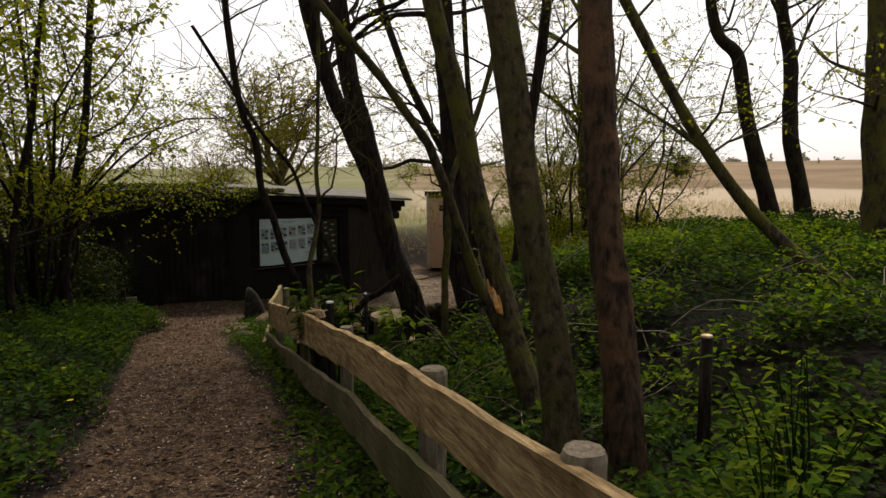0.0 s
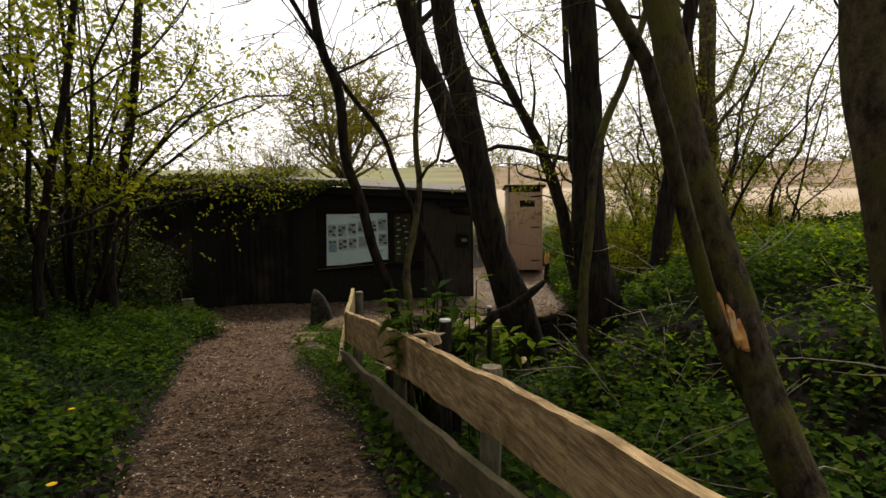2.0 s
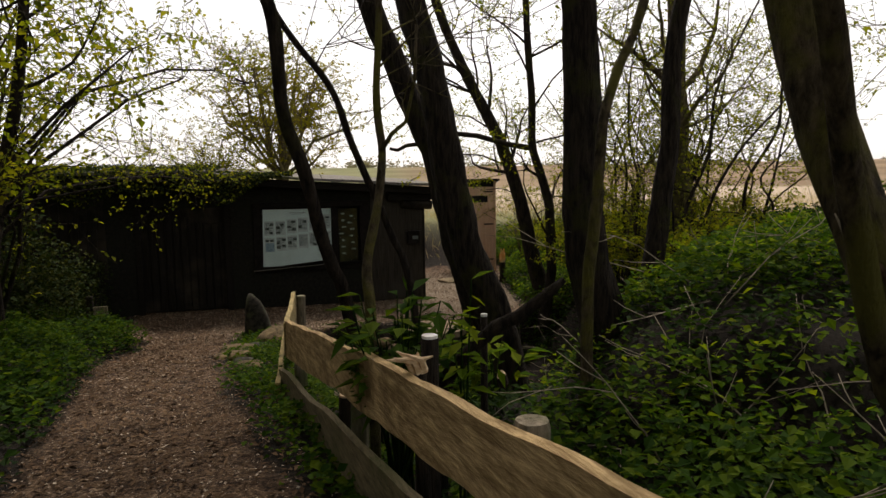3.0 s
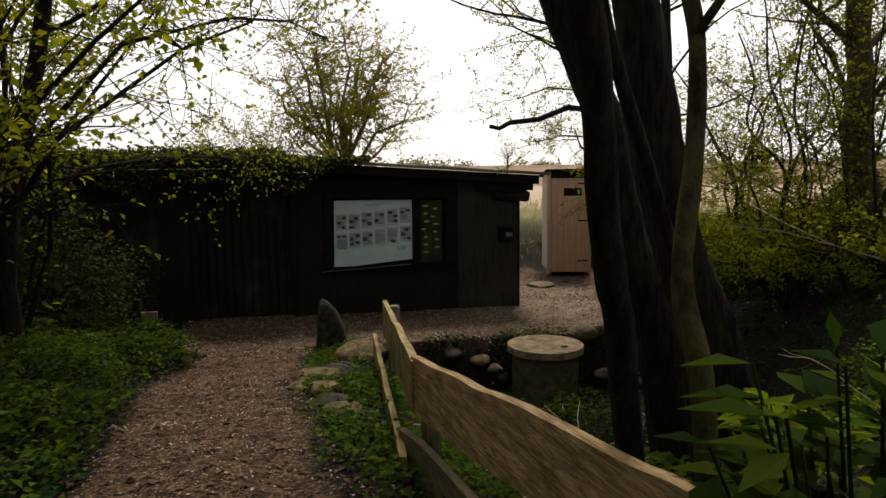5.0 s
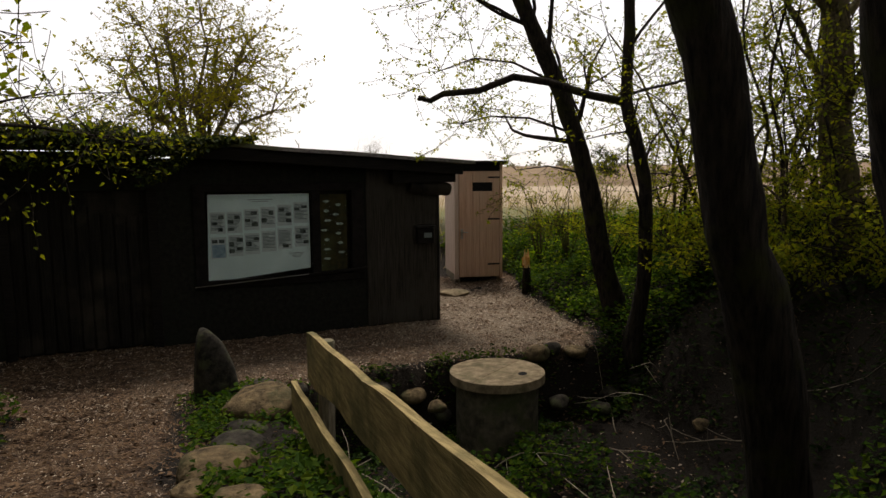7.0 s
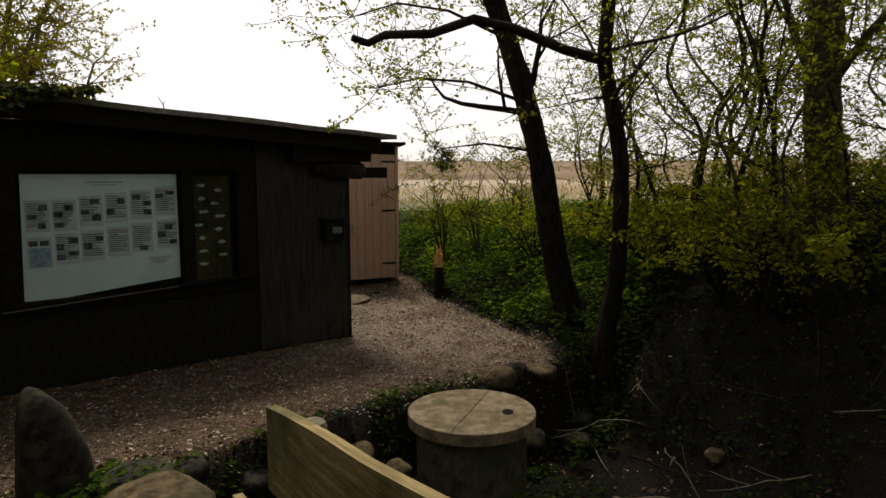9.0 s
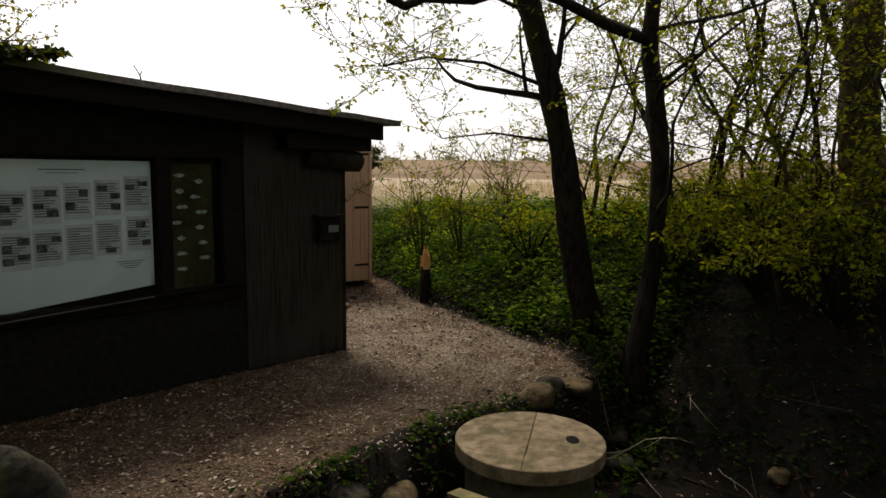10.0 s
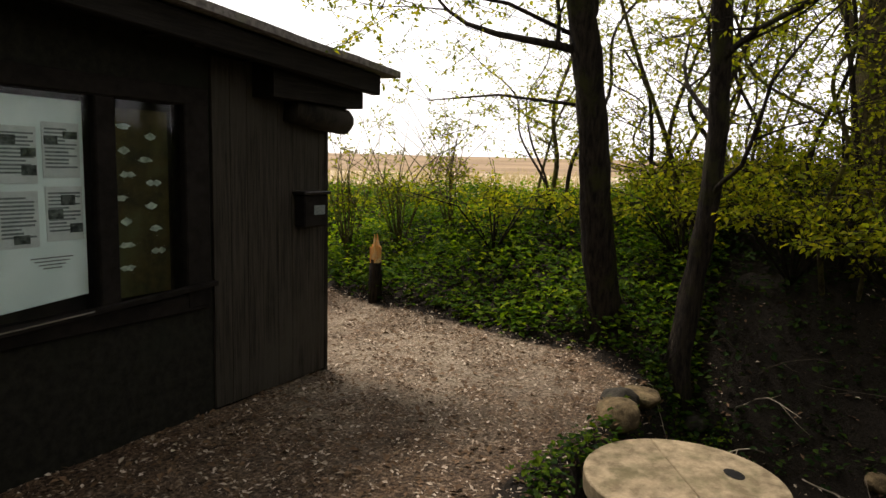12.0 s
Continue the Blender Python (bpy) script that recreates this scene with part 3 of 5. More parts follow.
    tree("bare dark hazel stem leaning across another", [gz(-0.40, 6.32), (-0.55, 6.28, 1.9), (-0.67, 6.24, 2.2), (-0.80, 6.19, 2.5), (-0.93, 6.13, 2.8), (-1.05, 6.07, 3.1), (-1.36, 5.96, 3.5), (-1.9, 5.8, 4.4)], 0.027, 28, BARK_DARK, 4, 0.9, 0.75, top=0.65, leafy=0, flare=1.1)
    tree("mossy hazel with a forked bare top", [gz(-0.92, 5.5), (-0.92, 5.59, 1.8), (-0.91, 5.71, 2.1), (-0.83, 5.80, 2.4), (-0.79, 5.88, 2.7), (-0.80, 5.95, 3.0), (-0.76, 6.0, 3.5), (-0.7, 6.1, 4.8)], 0.031, 20, BARK_MOSS, 4, 0.9, 0.75, top=0.6, leafy=0, flare=1.1,
         extra=[([(-0.79, 5.88, 2.72), (-0.73, 5.85, 2.82), (-0.66, 5.8, 2.88), (-0.61, 5.78, 3.1), (-0.6, 5.75, 3.4)], 0.014, 0.008, 2)])
    # right-hand wood
    tree("thin trunk leaning over the undergrowth", [gz(3.95, 4.12), (3.8, 4.23, 2.0), (3.34, 4.62, 2.6), (2.87, 5.01, 3.5), (2.38, 5.47, 4.8), (1.8, 6.0, 6.5)], 0.08, 21, BARK_MOSS, 6, 1.6, 0.5, top=0.6, leafy=2)
    tree("crooked dark trunk in the far wood", [gz(7.39, 8.80), (6.92, 8.80, 3.10), (6.64, 8.80, 3.96), (6.43, 8.80, 4.89), (5.97, 8.80, 5.42), (5.83, 9.00, 7.5)], 0.15, 22, BARK_DARK, 5, 1.6, 0.55, top=0.5, leafy=2)
    tree("forked dark trunk in the far wood", [gz(8.44, 9.20), (8.27, 9.20, 2.48), (7.94, 9.20, 3.51), (7.89, 9.20, 4.81), (7.65, 9.20, 5.78), (7.58, 9.40, 7.5)], 0.16, 23, BARK_DARK, 5, 1.6, 0.55, top=0.55, leafy=2)
    tree("dark trunk at the edge of the wood", [gz(7.03, 6.50), (6.97, 6.50, 2.59), (6.89, 6.50, 3.38), (6.84, 6.50, 4.82), (6.83, 6.70, 7.5)], 0.2, 24, BARK_MOSS, 5, 1.6, 0.55, top=0.6, leafy=2)
    # trees beside the yard
    tree("dark leaning tree with leafy boughs on the bank", [gz(3.76, 13.86), (3.52, 13.91, 1.0), (3.35, 13.95, 1.8), (3.12, 13.99, 2.6), (2.80, 14.02, 3.4), (2.35, 14.0, 4.2), (1.85, 13.95, 5.2), (1.2, 13.9, 7.0)], 0.15, 25, BARK_DARK, 9, 2.0, 0.42, top=0.5, leafy=5, leaf_len=0.05, aim=(-0.5, 0.4, 0),
         extra=[([(3.05, 14.1, 2.75), (2.7, 14.5, 2.95), (2.3, 14.9, 3.0), (1.95, 15.15, 2.9)], 0.02, 0.007, 14),
                ([(2.8, 14.1, 3.4), (2.5, 14.6, 3.7), (2.1, 15.0, 3.8), (1.7, 15.3, 3.65)], 0.02, 0.007, 14),
                ([(3.25, 14.1, 2.2), (3.2, 14.8, 2.3), (3.0, 15.4, 2.25)], 0.016, 0.006, 6)])
    tree("slim dark tree with one long crooked bare bough", [gz(3.44, 13.18), (3.52, 13.1, 0.7), (3.50, 13.03, 1.2), (3.44, 12.98, 2.0), (3.26, 12.97, 2.6), (3.12, 12.95, 3.1), (3.05, 12.85, 3.9), (2.9, 12.75, 5.0), (2.8, 12.7, 7.5)], 0.10, 26, BARK_DARK, 9, 1.8, 0.3, top=0.5, leafy=4, leaf_len=0.05,
         extra=[([(3.14, 12.96, 3.02), (2.7, 13.1, 3.10), (2.2, 13.25, 3.25), (1.8, 13.35, 3.30), (1.4, 13.45, 3.14), (1.0, 13.55, 3.10), (0.85, 13.58, 3.02), (0.71, 13.6, 3.05)], 0.05, 0.028, 0)])
    # saplings of the thicket between bank and wood
    rng = random.Random(5)
    clumps = [(4.6, 12.2), (5.0, 13.4), (5.9, 12.8), (6.4, 11.4), (4.6, 11.0), (6.9, 13.6), (5.6, 15.2)]
    for i in range(35):
        cx, cy = clumps[i % len(clumps)]
        b = Vector(gz(cx + rng.gauss(0, 0.28), cy + rng.gauss(0, 0.28)))
        h = rng.uniform(2.2, 4.6)
        lean = Vector((rng.gauss(0, 0.7), rng.gauss(0, 0.7), 0))
        sway = lambda: Vector((rng.gauss(0, 0.14), rng.gauss(0, 0.14), 0))
        stem = [b, b + sway() * 0.5 + lean * 0.15 + Vector((0, 0, h * 0.22)), b + sway() + lean * 0.42 + Vector((0, 0, h * 0.42)), b + sway() + lean * 0.65 + Vector((0, 0, h * 0.62)), b + sway() + lean * 1.0 + Vector((0, 0, h * 0.82)), b + lean * 1.5 + Vector((0, 0, h))]
        tree("slender crooked sapling in the thicket", stem, rng.uniform(0.012, 0.036), 100 + i, BARK_DARK if i % 3 else BARK_MOSS, 13, 1.1, 0.22, depth=1, leafy=4, leaf_len=0.052, flare=1.1, name="sapling", group="thicket saplings", category="sapling", limb_z=-0.2)
    # left-hand thicket of many stems
    rng = random.Random(8)
    for i in range(26):
        # stems from 18 on are added beside the start to shade the near bank
        x, y = (rng.uniform(-7.8, -4.4), rng.uniform(4.0, 14.0)) if i < 18 else (rng.uniform(-6.5, -3.6), rng.uniform(-2.5, 4.0))
        h = rng.uniform(4.0, 6.5)
        lean = Vector((rng.gauss(0.2, 0.45), rng.gauss(0, 0.45), 0))
        b = Vector(gz(x, y))
        tree("dark leafy stem of the hedge thicket", [b, b + Vector((rng.gauss(0, 0.1), rng.gauss(0, 0.1), h * 0.3)) + lean * 0.1, b + Vector((rng.gauss(0, 0.1), rng.gauss(0, 0.1), h * 0.6)) + lean * 0.45, b + Vector((0, 0, h)) + lean], rng.uniform(0.016, 0.04), 140 + i, BARK_DARK, 11, 1.15, 0.12, depth=1, leafy=3, leaf_len=0.075, flare=1.1, name="hedge_tree", group="hedge thicket", category="tree")
    # many-stemmed hazel stools fanning out over the bank
    for k, (x, y, n, reach) in enumerate(((-4.5, 9.4, 6, 1.6), (-4.9, 11.6, 6, 1.5), (-5.4, 7.8, 6, 1.7), (-6.0, 10.2, 5, 1.6), (-4.9, 6.2, 6, 1.4), (-5.8, 12.9, 5, 1.4), (-6.6, 8.6, 6, 1.6), (-4.8, 3.4, 6, 1.3), (-6.0, 4.8, 6, 1.5))):
        b = Vector(gz(x, y))
        fan = []
        for q in range(n):
            a = q * 6.283 / n + rng.uniform(-0.3, 0.3)
            out, h = reach * rng.uniform(0.35, 1.2), rng.uniform(2.6, 4.6)
            d = Vector((math.cos(a), math.sin(a), 0))
            bow = Vector((rng.gauss(0, 0.1), rng.gauss(0, 0.1), 0))
            fan.append(([b + d * 0.08, b + d * (0.2 * out) + bow + Vector((0, 0, h * 0.3)), b + d * (0.45 * out) - bow * 0.5 + Vector((0, 0, h * 0.58)), b + d * (0.75 * out) + bow + Vector((0, 0, h * 0.82)), b + d * (1.25 * out) + Vector((0, 0, h))], rng.uniform(0.022, 0.046), 0.009, 13))
        tree("many-stemmed hazel in young yellow-green leaf", [b, b + Vector((0.05, 0, 1.5)), b + Vector((0.1, 0.1, 3.0)), b + Vector((0.0, 0.2, 4.8))], 0.045, 260 + k, BARK_DARK, 7, 1.9, 0.3, depth=1, leafy=3, leaf_len=0.085, flare=1.3, extra=fan, name="hazel", group="hazel stools")
    # tree over the path with arching boughs
    tree("dark hazel with boughs arching over the path", [gz(-4.35, 10.3), (-4.3, 10.3, 1.9), (-4.1, 10.35, 2.9), (-3.9, 10.4, 4.0), (-3.7, 10.5, 6.0)], 0.09, 31, BARK_DARK, 7, 1.8, 0.35, top=0.5, leafy=2, leaf_len=0.06, aim=(0.5, 0, 0),
         extra=[([(-4.3, 10.3, 2.0), (-3.9, 10.4, 2.7), (-3.4, 10.5, 3.1), (-2.9, 10.6, 3.5), (-2.3, 10.6, 3.75)], 0.03, 0.01, 18),
                ([(-4.3, 10.3, 1.9), (-4.0, 11.2, 2.45), (-3.5, 12.3, 2.6), (-3.0, 13.2, 2.62), (-2.6, 13.7, 2.58), (-2.2, 14.1, 2.52)], 0.025, 0.008, 26),
                ([(-4.2, 10.3, 2.5), (-3.5, 11.0, 3.6), (-2.6, 11.6, 4.0), (-2.0, 11.9, 4.05), (-1.6, 12.0, 3.9)], 0.025, 0.008, 24)])
    tree("dark hazel with low leafy boughs by the path", [gz(-4.4, 8.4), (-4.45, 8.4, 1.8), (-4.3, 8.5, 2.8), (-4.1, 8.7, 4.0), (-3.9, 8.8, 5.5)], 0.06, 32, BARK_DARK, 8, 1.7, 0.35, top=0.5, leafy=2, leaf_len=0.06, aim=(0.3, 0.2, 0))
    # low leafy shrubs on the bank
    for k, (x, y, z, n) in enumerate(((4.4, 12.4, 1.35, 9), (4.9, 15.6, 1.3, 6), (4.7, 13.4, 1.45, 10), (5.1, 12.4, 1.75, 11), (4.1, 11.6, 1.25, 10), (5.7, 13.7, 1.75, 10), (5.6, 10.8, 1.85, 10), (4.4, 10.4, 1.5, 10), (6.4, 12.4, 1.95, 9), (3.9, 9.4, 1.75, 9))):
        b = Vector(gz(x, y))
        ex = []
        for q in range(n):
            a = q * 6.283 / n + 0.3 * k
            L = rng.uniform(0.7, 1.3)
            ex.append(([b + Vector((0, 0, 0.05)), Vector((x + math.cos(a) * L * 0.45, y + math.sin(a) * L * 0.45, z - 0.1)), Vector((x + math.cos(a) * L, y + math.sin(a) * L, z + rng.uniform(-0.12, 0.1)))], 0.012, 0.005, 5))
        tree("low spreading shrub with layered yellow-green leaves", [b, b + Vector((0, 0, max(0.25, z - b.z)))], 0.02, 200 + k, BARK_DARK, 3, 0.7, 0.5, depth=1, leafy=3, leaf_len=0.055, flare=1.1, extra=ex, name="shrub", group="bank shrubs", category="shrub")
    for k, (x, y) in enumerate(((5.1, 17.1), (5.6, 16.6), (4.9, 17.8))):
        b = Vector(gz(x, y))
        ex = [([b, b + Vector((rng.gauss(0, 0.2), rng.gauss(0, 0.2), 0.8)), b + Vector((rng.gauss(0, 0.45), rng.gauss(0, 0.45), rng.uniform(1.2, 1.9)))], 0.011, 0.004, 4) for q in range(11)]
        tree("upright shrub of thin pale stems on the bank", [b, b + Vector((0, 0, 1.2))], 0.015, 230 + k, BARK_PALE, 3, 0.7, 0.4, depth=1, leafy=1, leaf_len=0.05, flare=1.1, extra=ex, name="shrub", group="bank shrubs", category="shrub")
    # open-grown trees beyond the shed
    fan = []
    for q in range(17):
        a = q * 2.4
        out, up = 0.8 + 2.1 * (q / 16) ** 0.6, 4.9 - 3.2 * (q / 16) ** 1.5
        d = Vector((math.cos(a), math.sin(a), 0))
        f = Vector((-0.65, 31.0, 2.3 + 0.08 * (q % 5)))
        kink = lambda: Vector((rng.gauss(0, 0.16), rng.gauss(0, 0.16), rng.gauss(0, 0.08)))
        fan.append(([f, f + d * (out * 0.3) + kink() + Vector((0, 0, up * 0.25)), f + d * (out * 0.6) + kink() + Vector((0, 0, up * 0.55)), f + d * (out * 0.85) + kink() + Vector((0, 0, up * 0.82)), f + d * out + Vector((0, 0, up))], 0.085, 0.028, 17))
    tree("broad field maple in young leaf behind the shed", [gz(-0.65, 31.0), (-0.65, 31, 1.9), (-0.6, 31, 2.8), (-0.65, 31, 4.8)], 0.24, 41, BARK_PALE, 8, 3.2, 0.5, depth=1, leafy=3, leaf_len=0.12, leaf=LICHEN, top=0.4, flare=1.2, name="field_tree", group="", limb_z=0.3, extra=fan)
    b = Vector(gz(-3.3, 30.0))
    fan = [([b, b + Vector((rng.gauss(0, 0.4), rng.gauss(0, 0.4), 1.5)), b + Vector((rng.gauss(0, 1.0), rng.gauss(0, 0.8), rng.uniform(2.0, 3.0)))], 0.03, 0.015, 9) for q in range(13)]
    tree("rounded brownish bush beside the field maple", [b, b + Vector((0, 0, 2.2))], 0.05, 44, BARK_PALE, 5, 2.6, 0.3, depth=1, leafy=2, leaf_len=0.10, leaf=LICHEN, flare=1.1, extra=fan, name="field_bush", group="", category="bush")
    tree("small bare tree standing in the field", [gz(23, 88), (23, 88, 3.5), (23.1, 88, 5)], 0.16, 42, BARK_PALE, 16, 3.0, 0.35, depth=2, leafy=0, top=0.5, flare=1.2, name="bare_tree", group="", limb_z=0.5)
    tree("rounded bush on the field's horizon", [gz(62, 92), (62, 92, 4.5)], 0.2, 43, BARK_PALE, 16, 2.2, 0.1, depth=2, leafy=3, leaf_len=0.3, leaf=LEAF_IVY, top=0.5, name="field_bush", group="", category="bush")


build_trees()


# ---- shed ----
def roof_z(x):
    """Underside of the roof along the front: it falls towards the open corner."""
    return 2.33 + 0.062 * (2.18 - x)


def build_shed():
    shed = thing("shed", "low black-tarred wooden shed with a sagging felt roof", "shed", (0, 15.6, 0))
    inv = lambda x, y, z: (x, y - 15.6, z)
    x0, x1, yb = -6.6, 1.76, 19.0
    # front wall, open where the display window and the doorway stand
    wx0, wx1, wz0, wz1 = -1.60, 0.56, 0.74, 2.0
    for lo, hi in (((-2.14, 0, -0.15), (wx0, 0.14, 2.42)), ((wx0, 0, -0.15), (wx1, 0.14, wz0)), ((wx0, 0, wz1), (wx1, 0.14, 2.42)), ((wx1, 0, -0.15), (x1, 0.14, 2.34)),
                   ((-4.3, 0, 2.02), (-2.14, 0.14, 2.5)), ((-4.3, 0, -0.15), (-3.72, 0.14, 2.02)), ((x1 - 0.14, 0.14, -0.15), (x1, yb - 15.6, 2.34)),
                   ((x0, yb - 15.6 - 0.14, -0.15), (x1 - 0.14, yb - 15.6, 2.4)), ((x0, 0.14, -0.15), (x0 + 0.14, yb - 15.6 - 0.14, 2.4))):
        wall = Mesh()
        wall.box(lo, hi)
        part("wall", wall, TAR_WALL, shed, "dark rendered wall")
    # upright cladding boards at the open corner
    x = wx1 + 0.10
    i = 0
    while x < x1 - 0.02:
        w = min(0.145, x1 + 0.005 - x)
        part("board", bevel_box((x, -0.022 - 0.002 * (i % 3), 0.02), (x + w - 0.0015, -0.002, 2.3), 0.0015), BOARD, shed, "bare brown wall board")
        x += w
        i += 1
    part("corner_post", bevel_box((x1 - 0.02, -0.03, -0.1), (x1 + 0.03, 0.05, 2.3), 0.01), TAR, shed)
    # roof: two falling slabs with a thin bright edge of felt
    roof = bmesh.new()
    front, back, thick = -0.42, 3.7, 0.05
    rows = []
    for i in range(25):
        rx = -2.35 + (2.20 + 2.35) * i / 24
        z = roof_z(rx) + 0.02 * noise.noise(Vector((rx * 1.3, 3, 0)))
        wav = 0.015 * noise.noise(Vector((rx * 3, 9, 1)))
        rows.append([roof.verts.new(v) for v in ((rx, front + wav, z + 0.01), (rx, back, z + 0.12), (rx, back, z + 0.12 + thick), (rx, front + wav, z + 0.01 + thick))])
    for a, b in zip(rows, rows[1:]):
        for k in range(4):
            roof.faces.new((a[k], a[(k + 1) % 4], b[(k + 1) % 4], b[k]))
    roof.faces.new(rows[0])
    roof.faces.new(rows[-1][::-1])
    bmesh.ops.recalc_face_normals(roof, faces=roof.faces[:])
    part("roof", roof, ROOFING, shed, "grey felt roof with a worn edge")
    high = bmesh.new()
    rows = []
    for i in range(13):
        rx = -6.9 + (-2.3 + 6.9) * i / 12
        z = 2.66 + 0.02 * noise.noise(Vector((rx, 1, 0)))
        rows.append([high.verts.new(v) for v in ((rx, front, z), (rx, back, z + 0.1), (rx, back, z + 0.16), (rx, front, z + 0.06))])
    for a, b in zip(rows, rows[1:]):
        for k in range(4):
            high.faces.new((a[k], a[(k + 1) % 4], b[(k + 1) % 4], b[k]))
    high.faces.new(rows[0])
    high.faces.new(rows[-1][::-1])
    bmesh.ops.recalc_face_normals(high, faces=high.faces[:])
    part("roof", high, ROOFING, shed, "raised roof over the doorway")
    # fascia beam below the edge, and the log plate with its round end
    beam = bmesh.new()
    bmesh.ops.create_cube(beam, size=1.0)
    for v in beam.verts:
        rx = -2.3 if v.co.x < 0 else 2.04
        v.co = Vector((rx, -0.34 if v.co.y < 0 else -0.26, roof_z(rx) + (-0.15 if v.co.z < 0 else 0.0)))
    bmesh.ops.bevel(beam, geom=beam.edges[:], offset=0.008, segments=1, affect="EDGES")
    part("fascia", beam, ROOFEDGE, shed)
    high_beam = bevel_box((-6.8, -0.34, 2.5), (-2.3, -0.26, 2.66), 0.008)
    part("fascia", high_beam, ROOFEDGE, shed)
    plate = Mesh()
    plate.tube([(1.3, -0.08, 2.03), (1.6, -0.08, 2.0), (1.88, -0.08, 1.98), (1.93, -0.08, 1.975)], [0.10, 0.105, 0.105, 0.085], 12, 4, 0.15)
    part("log_plate", plate, TAR, shed, "round log end jutting past the wall", smooth=True)
    plate = Mesh()
    plate.box((1.0, -0.22, 2.08), (1.97, -0.024, 2.31))
    part("wall_plate", plate, ROOFEDGE, shed)
    rafters = [0.2, 0.9, 1.6]
    for rx in rafters:
        part("rafter", bevel_box((rx, -0.3, roof_z(rx) - 0.11), (rx + 0.07, 3.4, roof_z(rx)), 0.006), ROOFEDGE, shed)
    # door of upright slats in the dark porch
    door = part("door", bevel_box((-3.72, 0.10, 0.02), (-2.16, 0.13, 2.02), 0.004), TAR, shed, "slatted dark door, shut")
    for i in range(11):
        sx = -3.70 + i * 0.14
        part("slat", bevel_box((sx, 0.07, 0.03 + 0.02 * (i % 2)), (sx + 0.115, 0.096, 1.80 + 0.10 * math.sin(i * 0.55)), 0.006), TAR, door)
    part("jamb", bevel_box((-2.2, -0.03, 0.0), (-2.08, 0.09, 2.05), 0.006), ROOFEDGE, shed)
    part("jamb", bevel_box((-3.80, -0.03, 0.0), (-3.70, 0.09, 2.05), 0.006), ROOFEDGE, shed)
    # display window
    win = part("window", bevel_box((wx0 - 0.03, 0.10, wz0 - 0.03), (wx1 + 0.03, 0.136, wz1 + 0.03), 0.004), FRAME, shed, "black display window with two glazed boards")
    for lo, hi in (((wx0 - 0.06, -0.04, wz0 - 0.01), (wx0 + 0.09, 0.095, wz1)), ((wx1 - 0.12, -0.04, wz0 - 0.01), (wx1 + 0.06, 0.095, wz1)), ((-0.125, -0.035, wz0 + 0.08), (-0.005, 0.095, wz1 - 0.02)),
                   ((wx0 - 0.06, -0.042, wz1 - 0.02), (wx1 + 0.06, 0.095, wz1 + 0.09)), ((wx0 - 0.06, -0.036, wz0 - 0.03), (wx1 + 0.06, 0.095, wz0 + 0.075))):
        part("window_frame", bevel_box(lo, hi, 0.008), FRAME, win)
    sill = bmesh.new()
    bmesh.ops.create_cube(sill, size=1.0)
    for v in sill.verts:
        sx = wx0 - 0.08 if v.co.x < 0 else wx1 + 0.08
        v.co = Vector((sx, -0.085 if v.co.y < 0 else -0.03, (0.735 if v.co.z < 0 else 0.765) + 0.12 * (sx - wx0) / 2.2))
    bmesh.ops.bevel(sill, geom=sill.edges[:], offset=0.004, segments=1, affect="EDGES")
    part("window_sill", sill, FRAME, win)
    strip = bmesh.new()
    bmesh.ops.create_cube(strip, size=1.0)
    for v in strip.verts:
        sx = wx0 - 0.08 if v.co.x < 0 else -0.2
        v.co = Vector((sx, -0.089 if v.co.y < 0 else -0.0852, (0.757 if v.co.z < 0 else 0.763) + 0.12 * (sx - wx0) / 2.2))
    part("drip_edge", strip, STEEL, win, "thin bright metal drip edge")
    for lo, hi in (((wx0 + 0.09, 0.010, wz0 + 0.08), (-0.125, 0.016, wz1 - 0.02)), ((-0.005, 0.010, wz0 + 0.08), (wx1 - 0.12, 0.016, wz1 - 0.02))):
        pane = part("pane", bevel_box(lo, hi, 0.001), GLASS, win, "clear glass pane")
        pane.visible_shadow = False
    # small dark box beside the corner
    box = part("letter_box", bevel_box((1.40, -0.13, 1.18), (1.66, -0.028, 1.42), 0.01), FRAME, shed, "small dark box with a slot")
    part("lid", bevel_box((1.38, -0.15, 1.422), (1.68, -0.02, 1.445), 0.006), IRON, box)
    part("slot", bevel_box((1.50, -0.136, 1.27), (1.62, -0.1305, 1.34), 0.002), INK, box)
    # boarded bay at the far end, two narrow gaps where daylight shows
    for i in range(15):
        sx = -6.58 + i * 0.152
        if i == 4:
            continue
        part("bay_board", bevel_box((sx, 0.02, 0.0), (sx + (0.146 if i % 5 else 0.135), 0.05 + 0.006 * (i % 2), 2.5), 0.005), TAR, shed)
    for z in (0.7, 1.95):
        part("bay_rail", bevel_box((-6.6, 0.062, z), (-4.3, 0.13, z + 0.09), 0.006), TAR, shed)
    return shed


build_shed()


